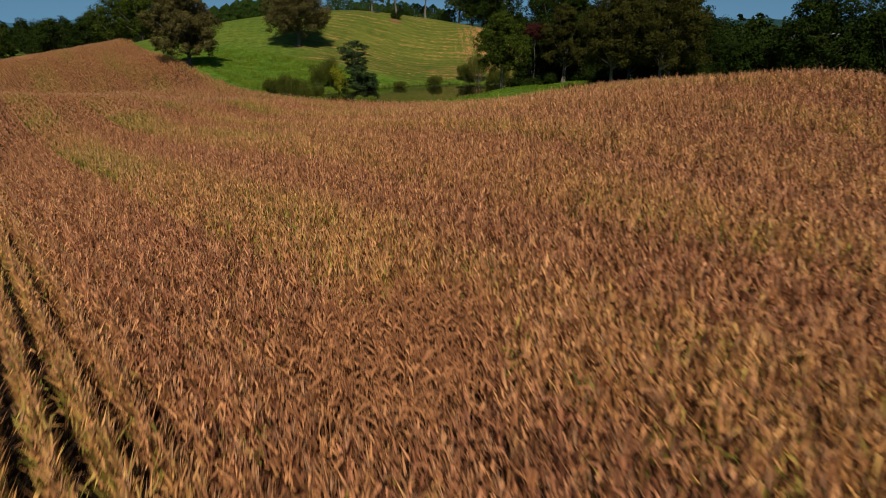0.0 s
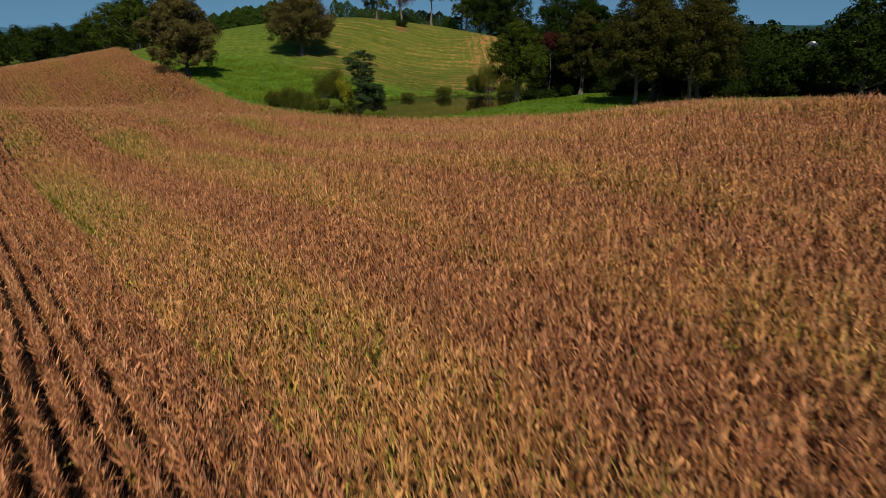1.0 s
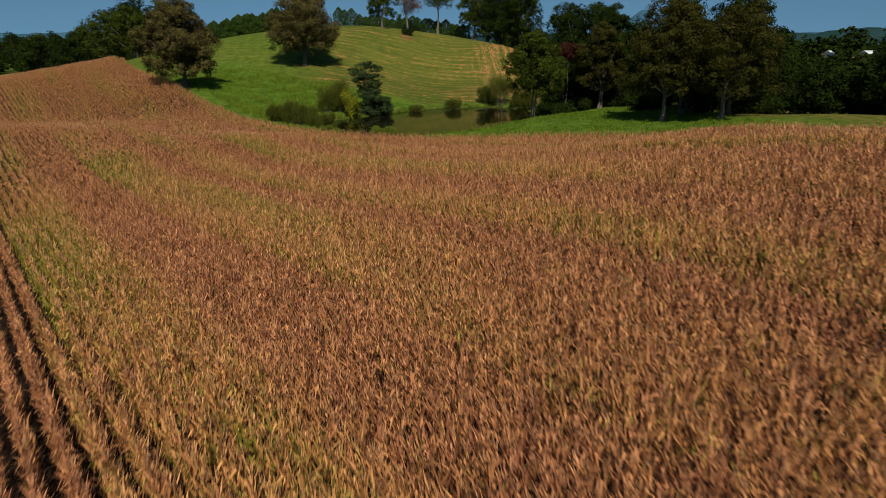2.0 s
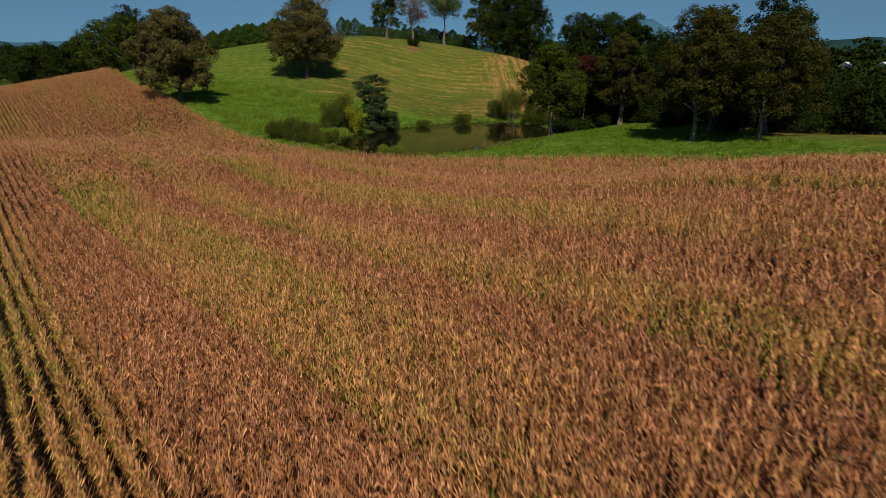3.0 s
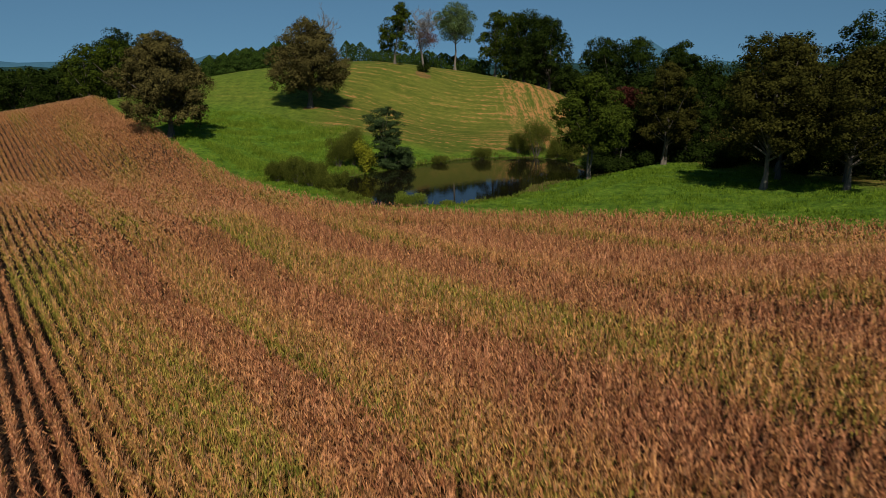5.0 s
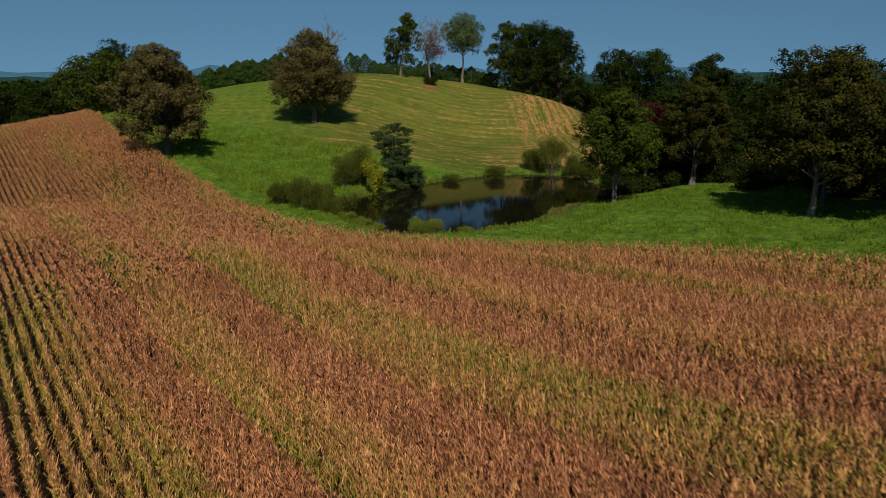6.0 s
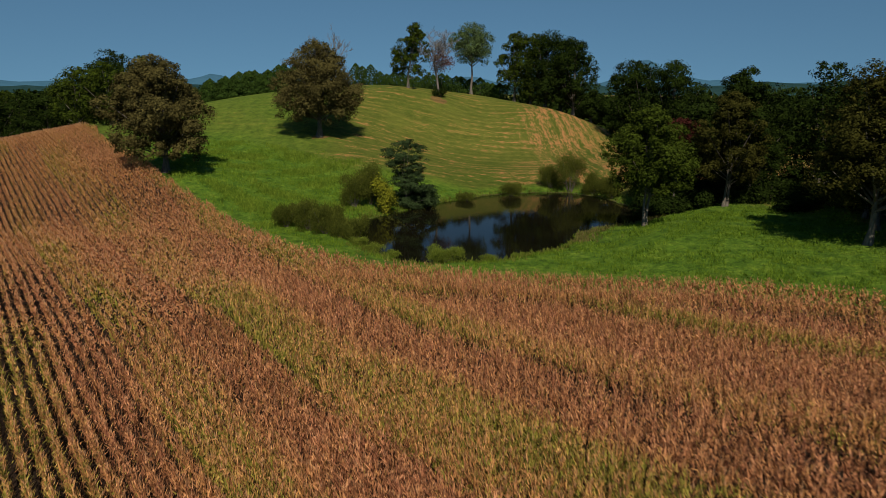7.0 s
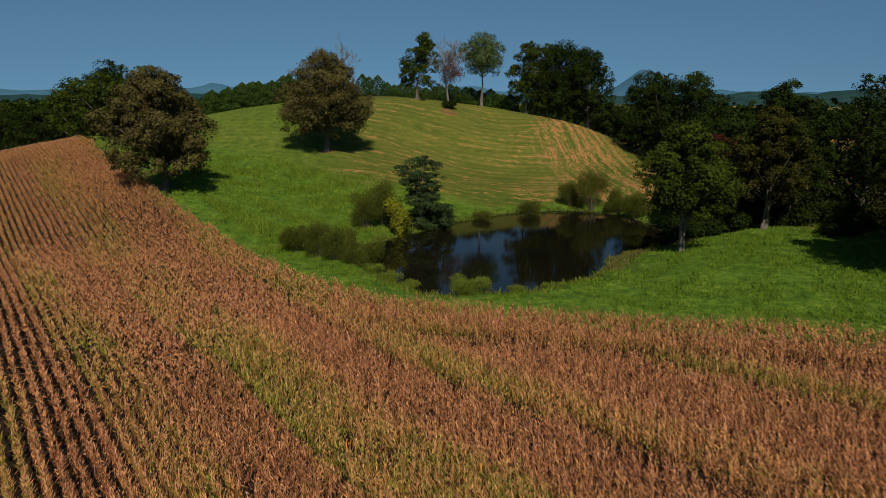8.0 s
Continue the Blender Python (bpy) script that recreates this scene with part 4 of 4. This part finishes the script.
# ---- corn ----
def corn_template(r, bent, straight, width, reach=1.0, height=2.15, tassel=4, skirt=0, core=0, broad=0.075, rise=0.15):
    """One dry corn plant: verts, triangles, tone (leaf by leaf, lighter to the tip), low (how far down the plant), turn (order of greening) and plume (tassel)."""
    vs, fs, tn, gn, pl = [], [], [], [], []

    def add(v, f, t, green, plume=0.0):
        b = sum(len(q) for q in vs)
        vs.append(np.asarray(v, float))
        fs.extend([[b + i for i in q] for q in f])
        tn.extend(t)
        gn.extend([green] * len(v))
        pl.extend([plume] * len(v))

    for i in range(skirt):
        # dead leaves hanging low about the stalk, toned dark for the row gaps' shade
        a = i * 2.4 + r.uniform(0, 1.5)
        out, cross = np.array([math.cos(a), math.sin(a), 0]), np.array([-math.sin(a), math.cos(a), 0])
        p = out * 0.03 + np.array([0, 0, r.uniform(0.75, 1.1)])
        add([p + cross * 0.03, p - cross * 0.03, out * r.uniform(0.16, 0.26) + cross * r.normal(0, 0.08) + np.array([0, 0, r.uniform(0.05, 0.35)])], [[0, 1, 2]], [0.2, 0.15, 0.1], 1.0)
    for i in range(core):
        # broad leaves close about the stalk
        a = i * 2.2 + r.uniform(0, 1.2)
        out, cross = np.array([math.cos(a), math.sin(a), 0]), np.array([-math.sin(a), math.cos(a), r.normal(0, 0.25)])
        p = out * 0.03 + np.array([0, 0, height * r.uniform(0.44, 0.74)])
        tone = r.uniform(0.3, 0.75)
        add([p + cross * broad, p - cross * broad, p + out * r.uniform(0.08, 0.26) + np.array([0, 0, height * r.uniform(0.12, 0.24)])], [[0, 1, 2]], [tone * 0.8, tone * 0.8, tone], r.uniform())
    leaves = bent + straight
    for i in range(leaves):
        whole = (i * 7) % leaves < bent
        t = (i + 0.5) / leaves
        z0 = height * (0.34 + 0.60 * t ** 0.8)
        a = (i % 2) * math.pi + r.normal(0, 0.85)
        wid = width * r.uniform(0.7, 1.3)
        out = np.array([math.cos(a), math.sin(a), 0])
        cross = np.array([-math.sin(a), math.cos(a), 0]) + np.array([0, 0, r.normal(0, 0.55)]) + out * r.normal(0, 0.4)
        tone, green = r.uniform(0.02, 1.0), r.uniform()
        if whole:
            # rises from the stalk, then hangs over
            length = (0.56 - 0.22 * t) * r.uniform(0.75, 1.2) * reach
            ang, curl = r.uniform(0.7, 1.3), r.uniform(1.0, 2.6)
            line = [np.array([0, 0, z0])]
            for _ in range(2):
                line.append(line[-1] + length / 2 * (out * math.cos(ang) + np.array([0, 0, math.sin(ang)])))
                ang -= curl
            v = [line[0] + cross * wid * 0.3, line[0] - cross * wid * 0.3, line[1] + cross * wid * 0.5, line[1] - cross * wid * 0.5, line[2]]
            add(v, [[0, 1, 3], [0, 3, 2], [2, 3, 4]], [tone, tone * 0.9, tone, tone * 0.9, min(tone + 0.12, 1)], green)
        else:
            # a withered leaf's broad end, standing off from the stalk
            p = out * r.uniform(0.01, 0.19 - 0.10 * t) + np.array([0, 0, z0 + r.uniform(-0.06, 0.10)])
            length = r.uniform(0.13, 0.30) * reach
            ang = r.uniform(rise, 1.45) * (1 if r.uniform() < 0.7 else -1)
            tip = p + length * (out * math.cos(ang) + np.array([0, 0, math.sin(ang)]))
            add([p + cross * wid * 0.6, p - cross * wid * 0.6, tip], [[0, 1, 2]], [tone, tone * 0.9, min(tone + 0.12, 1)], green)
    for i in range(tassel):
        a = r.uniform(0, 6.28)
        tip = np.array([0.12 * math.cos(a), 0.12 * math.sin(a), height + r.uniform(-0.04, 0.12)])
        w = np.array([-math.sin(a), math.cos(a), 0]) * width * 0.33
        root = np.array([0, 0, height * 0.9])
        add([root + w, root - w, tip], [[0, 1, 2]], [0.35, 0.35, r.uniform(0.4, 1.0)], 1.0, 1.0)
    v = np.concatenate(vs)
    return v, np.array(fs), np.array(tn), np.clip((height * 0.95 - v[:, 2]) / (height * 0.5), 0, 1), np.array(gn), np.array(pl)


ROW_WAY = np.array([-math.sin(radians(ROW_TURN)), math.cos(radians(ROW_TURN))])
ROW_SIDE = np.array([math.cos(radians(ROW_TURN)), math.sin(radians(ROW_TURN))])
ROW_GAP = 0.762


def corn_places(spacing, seed):
    """Stalk places along the drilled rows over the whole field."""
    r = np.random.default_rng(seed)
    u = np.arange(-130, 110, ROW_GAP)
    s = np.arange(-120, 330, spacing)
    U, S = np.meshgrid(u, s)
    U = U.ravel() + r.normal(0, 0.025, U.size)
    S = S.ravel() + r.uniform(-0.5, 0.5, S.size) * spacing * 0.8
    x = U * ROW_SIDE[0] + S * ROW_WAY[0]
    y = U * ROW_SIDE[1] + S * ROW_WAY[1]
    u_at, _ = strip_place(x, y)
    deep = field_depth(x, y)
    gap = ((np.abs(deep - 9.1) < 0.75) & (x > -24)) | ((np.abs(deep - 3.2) < 0.6) & (x > -6)) | ((np.abs(u_at - 45.7) < 0.27) & (x > -34) & (deep > 10))
    ok = (~gap | (r.uniform(size=x.size) < 0.06)) & (deep > 0.3) & (x > -130) & (x < 76) & (y > -12) & (r.uniform(size=x.size) > 0.04)
    return x[ok], y[ok]


def lane(x, y):
    """Metres from the flight lane over the field."""
    ax, ay, bx, by = 0.0, 8.0, -18.0, 78.0
    t = np.clip(((x - ax) * (bx - ax) + (y - ay) * (by - ay)) / ((bx - ax) ** 2 + (by - ay) ** 2), 0, 1)
    return np.hypot(x - ax - t * (bx - ax), y - ay - t * (by - ay))


STRIPS = [(-34, -30), (-25, -20.5), (-16.5, -11.5), (-5.0, 1.9), (7.6, 12.6), (17.7, 24.0), (27.1, 30.7), (34.6, 40.4), (46.2, 49.6), (58, 61), (65, 68)]


def strip_place(x, y):
    """Where a place lies across the sown strips: they follow the rows, and swing a little to the east."""
    u = x * ROW_SIDE[0] + y * ROW_SIDE[1]
    s = x * ROW_WAY[0] + y * ROW_WAY[1]
    u = u - 0.13 * smoothstep(28, 38, u) * np.clip(x + 20, 0, 45)
    return u + 0.45 * np.sin(s * 0.045 + 1.0) + 0.25 * np.sin(s * 0.17 + u * 0.21) - 0.38, s


def strip_look(x, y):
    """How far a plant belongs to a paler, taller strip, and how fresh it stands on the strip's open side."""
    u, s = strip_place(x, y)
    deep = field_depth(x, y)
    head = smoothstep(-34, -20, x)
    inner = 1 - head * (1 - smoothstep(8.4, 9.2, deep))
    g, e = np.zeros(x.shape), np.zeros(x.shape)
    for a, b in STRIPS:
        on = smoothstep(a - 0.3, a + 0.4, u) * (1 - smoothstep(b - 1.1, b + 1.1, u))
        g = np.maximum(g, on)
        e = np.maximum(e, np.exp(-((u - a - 0.4) / 0.6) ** 2))
    # the rows along the field's end stand in two bands of their own
    band = 0.7 * smoothstep(3.6, 6.4, deep) + 0.35 * (1 - smoothstep(1.8, 2.8, deep))
    lip = np.exp(-((deep - 8.1) / 0.6) ** 2) + 0.6 * np.exp(-((deep - 2.3) / 0.5) ** 2)
    g = g * inner + band * (1 - inner) * 0.8
    e = e * inner + lip * head * (1 - inner)
    mottle = 0.5 + 0.25 * np.sin(s * 0.071 + u * 0.37 + 0.6) + 0.25 * np.sin(s * 0.19 - u * 0.43 + 2 * np.sin(s * 0.05))
    # ripening evens out up the far slope
    level = smoothstep(92, 128, s)
    even = 1 - 0.5 * level - 0.12 * smoothstep(128, 185, s)
    even = even * (1 - 0.40 * (1 - smoothstep(24, 48, s)) * smoothstep(10, 16, u))
    return g * (0.55 + 0.5 * mottle) * even + 0.12 * level * mottle, e * (0.35 + 0.75 * mottle) * even, mottle


def corn_mesh(name, x, y, kinds, seed, fat=1.0, crisp=1.0):
    r = np.random.default_rng(seed)
    z = ground_z(x, y)
    g, e, mottle = strip_look(x, y)
    which = r.integers(0, len(kinds), len(x))
    V, F, T, G, H, Q, base = [], [], [], [], [], [], 0
    for k, (v, f, t, low, turn, plume) in enumerate(kinds):
        sel = which == k
        n = int(sel.sum())
        if not n:
            continue
        flip = np.where(r.uniform(size=n) < 0.5, 0, math.pi)
        a = radians(ROW_TURN) + r.normal(0, 0.8, n) + flip
        s = r.normal(0.95, 0.02 + 0.05 * min(crisp, 1), n) + 0.12 * g[sel] + 0.05 * e[sel]
        ca, sa = np.cos(a)[:, None], np.sin(a)[:, None]
        px = (v[None, :, 0] * ca - v[None, :, 1] * sa) * fat
        py = (v[None, :, 0] * sa + v[None, :, 1] * ca) * fat
        lx, ly = r.normal(0, 0.04, n)[:, None], r.normal(0, 0.04, n)[:, None]
        pz = v[None, :, 2] * s[:, None]
        P = np.stack([px + lx * pz + x[sel][:, None], py + ly * pz + y[sel][:, None], pz + z[sel][:, None]], -1)
        V.append(P.reshape(-1, 3))
        F.append((f[None] + (base + np.arange(n) * len(v))[:, None, None]).reshape(-1, 3))
        T.append(np.clip(0.52 + (t[None, :] - 0.52) * crisp + (0.16 * g[sel] - 0.04 + r.normal(0, 0.13 * crisp, n))[:, None], 0, 1).ravel())
        own = np.clip(0.17 + 0.20 * mottle[sel] + 0.66 * g[sel] + 0.28 * smoothstep(125, 190, strip_place(x[sel], y[sel])[1]) + r.normal(0, 0.2, n), 0, 1)
        G.append(np.repeat(own, len(v)))
        riper = 0.62 + 0.38 * smoothstep(30, 75, strip_place(x[sel], y[sel])[1])
        fresh = np.clip(riper * g[sel] * (0.45 + 0.44 * mottle[sel]) + 0.10 * e[sel] + r.normal(-0.04, 0.16, n), 0, 1)[:, None]
        share = fresh * (0.66 + 0.75 * low[None, :]) + 0.12 * low[None, :]
        H.append(np.clip(min(crisp, 1) * (share - turn[None, :]) * 2.5 + (1.25 - 0.75 * min(crisp, 1)) * share, 0, 1).ravel())
        Q.append(np.tile(plume, n))
        base += n * len(v)
    return mesh_np(name, np.concatenate(V), np.concatenate(F), CORN, [("tone", np.concatenate(T)), ("leafy", np.concatenate(G)), ("fresh", np.concatenate(H)), ("plume", np.concatenate(Q))])


r_k = np.random.default_rng(55)
NEAR_KINDS = [corn_template(r_k, 3, 20, 0.036, 1.25, tassel=3, skirt=3, core=4, broad=0.05, rise=0.8) for _ in range(8)]
MID_KINDS = [corn_template(r_k, 0, 17, 0.034, 1.05, tassel=2, skirt=1, core=4, broad=0.052, rise=0.5) for _ in range(8)]
BESIDE_KINDS = [corn_template(r_k, 0, 9, 0.085, 1.3, tassel=0, broad=0.08) for _ in range(8)]
SIDE_KINDS = [corn_template(r_k, 0, 6, 0.13, 1.3, tassel=0) for _ in range(8)]
FAR_KINDS = [corn_template(r_k, 0, 6, 0.064, 0.9, tassel=2, core=3) for _ in range(8)]

cx, cy = corn_places(0.17, 1)
d = lane(cx, cy) + np.random.default_rng(5).normal(0, 2.0, len(cx))
seen = (cx > -0.74 * cy - 9) & (cx < 0.74 * cy + 9) & (cy > 3)
near = seen & (d < 11)
broad = np.where(cx > -32, 42.0, 28.0)
mid = seen & (d >= 11) & (d < broad) & (np.arange(len(cx)) % 7 != 0)
far = seen & (d >= broad) & (np.arange(len(cx)) % 3 != 0)
beside = ~seen & (d < 52) & (np.arange(len(cx)) % 3 == 0)
rest = ~seen & (d >= 52) & (np.arange(len(cx)) % 6 == 0)

def corn_piece(name, v, f, tone, low, parent):
    v, low = np.asarray(v, float), float(low)
    part(name, mesh_np(name, v, np.asarray(f), CORN, [("tone", np.full(len(v), tone)), ("leafy", np.full(len(v), 0.3)), ("fresh", np.full(len(v), 0.12 * low))]), parent)


def corn_plant(r, x, y):
    """A single ripe plant: stalk, hanging and upright leaves, an ear in its husk, a tassel."""
    thing = new("corn_plant")
    thing.matrix_basis = pose(x, y, float(ground_z(x, y)))
    zs = np.array([0, 0.7, 1.4, 2.02])
    v, f = tubes([(np.stack([0.01 * zs, 0 * zs, zs], 1), [0.016, 0.015, 0.012, 0.008])], 5)
    corn_piece("stalk", v, f, 0.5, 0.6, thing)
    v, f = tubes([(np.array([[0.02, 0, 0.95], [0.06, 0.01, 1.05], [0.08, 0.01, 1.16], [0.09, 0.01, 1.24]]), [0.008, 0.026, 0.024, 0.006])], 6)
    corn_piece("ear", v, f, 0.8, 0.2, thing)
    for i in range(11):
        t = (i + 0.5) / 11
        a = (i % 2) * math.pi + r.normal(0, 0.8)
        ang, curl = r.uniform(0.9, 1.4), (r.uniform(0.2, 0.5) if r.uniform() < 0.5 else r.uniform(0.6, 1.0))
        length, wid = (0.62 - 0.2 * t) * r.uniform(0.8, 1.15), 0.058 * r.uniform(0.8, 1.2)
        out, cross = np.array([math.cos(a), math.sin(a), 0]), np.array([-math.sin(a), math.cos(a), 0])
        p, v = np.array([0, 0, 2.1 * (0.30 + 0.62 * t ** 0.8)]), []
        for q, share in enumerate((0.6, 1.0, 0.85, 0.5, 0.06)):
            v += [p + cross * wid * share * 0.5, p - [0, 0, 0.012 * share], p - cross * wid * share * 0.5]
            p = p + length / 4 * (out * math.cos(ang) + np.array([0, 0, math.sin(ang)]))
            ang -= curl
        f = [[3 * q + k, 3 * q + k + 1, 3 * q + k + 4, 3 * q + k + 3] for q in range(4) for k in (0, 1)]
        corn_piece("leaf", v, f, r.uniform(0.1, 0.9), 1 - t, thing)
    runs = [(np.array([[0, 0, 1.98], [0.05 * math.cos(a), 0.05 * math.sin(a), 2.14], [0.13 * math.cos(a), 0.13 * math.sin(a), 2.24 + 0.06 * (k % 3)]]), [0.006, 0.008, 0.003]) for k, a in enumerate(np.arange(6) * 1.05)]
    v, f = tubes(runs, 3)
    corn_piece("tassel", v, f, 0.5, 0.0, thing)
    return tagged(thing, "ripe russet corn plant with dry hanging leaves", "corn", "single corn plants in the rows")


picked = np.zeros(len(cx), bool)
picked[np.argsort(np.where(near, np.hypot(cx + 1.0, (cy - 13.0) * 0.7), 1e9))[:190]] = True
near &= ~picked
r_p = np.random.default_rng(70)
stand = [corn_plant(r_p, float(x), float(y)) for x, y in zip(cx[picked][:5], cy[picked][:5])]
for i, (x, y) in enumerate(zip(cx[picked][5:], cy[picked][5:])):
    copy_thing(stand[i % 5], pose(float(x), float(y), float(ground_z(x, y)), r_p.normal(0, 2), r_p.normal(0, 2), 36 + r_p.normal(0, 40)) @ Matrix.Scale(float(r_p.normal(0.97, 0.06)), 4))

for sel, kinds, fat, seed, crisp in ((near, NEAR_KINDS, 1.08, 1, 1.15), (mid, MID_KINDS, 1.1, 2, 0.9), (far, FAR_KINDS, 1.25, 3, 0.42), (beside, BESIDE_KINDS, 1.2, 5, 0.8), (rest, SIDE_KINDS, 1.2, 4, 0.8)):
    ob = new("corn_field", corn_mesh("corn_field", cx[sel], cy[sel], kinds, seed, fat, crisp))
    tagged(ob, "ripe russet corn in straight drilled rows, partly still green", "corn", kind="stuff")
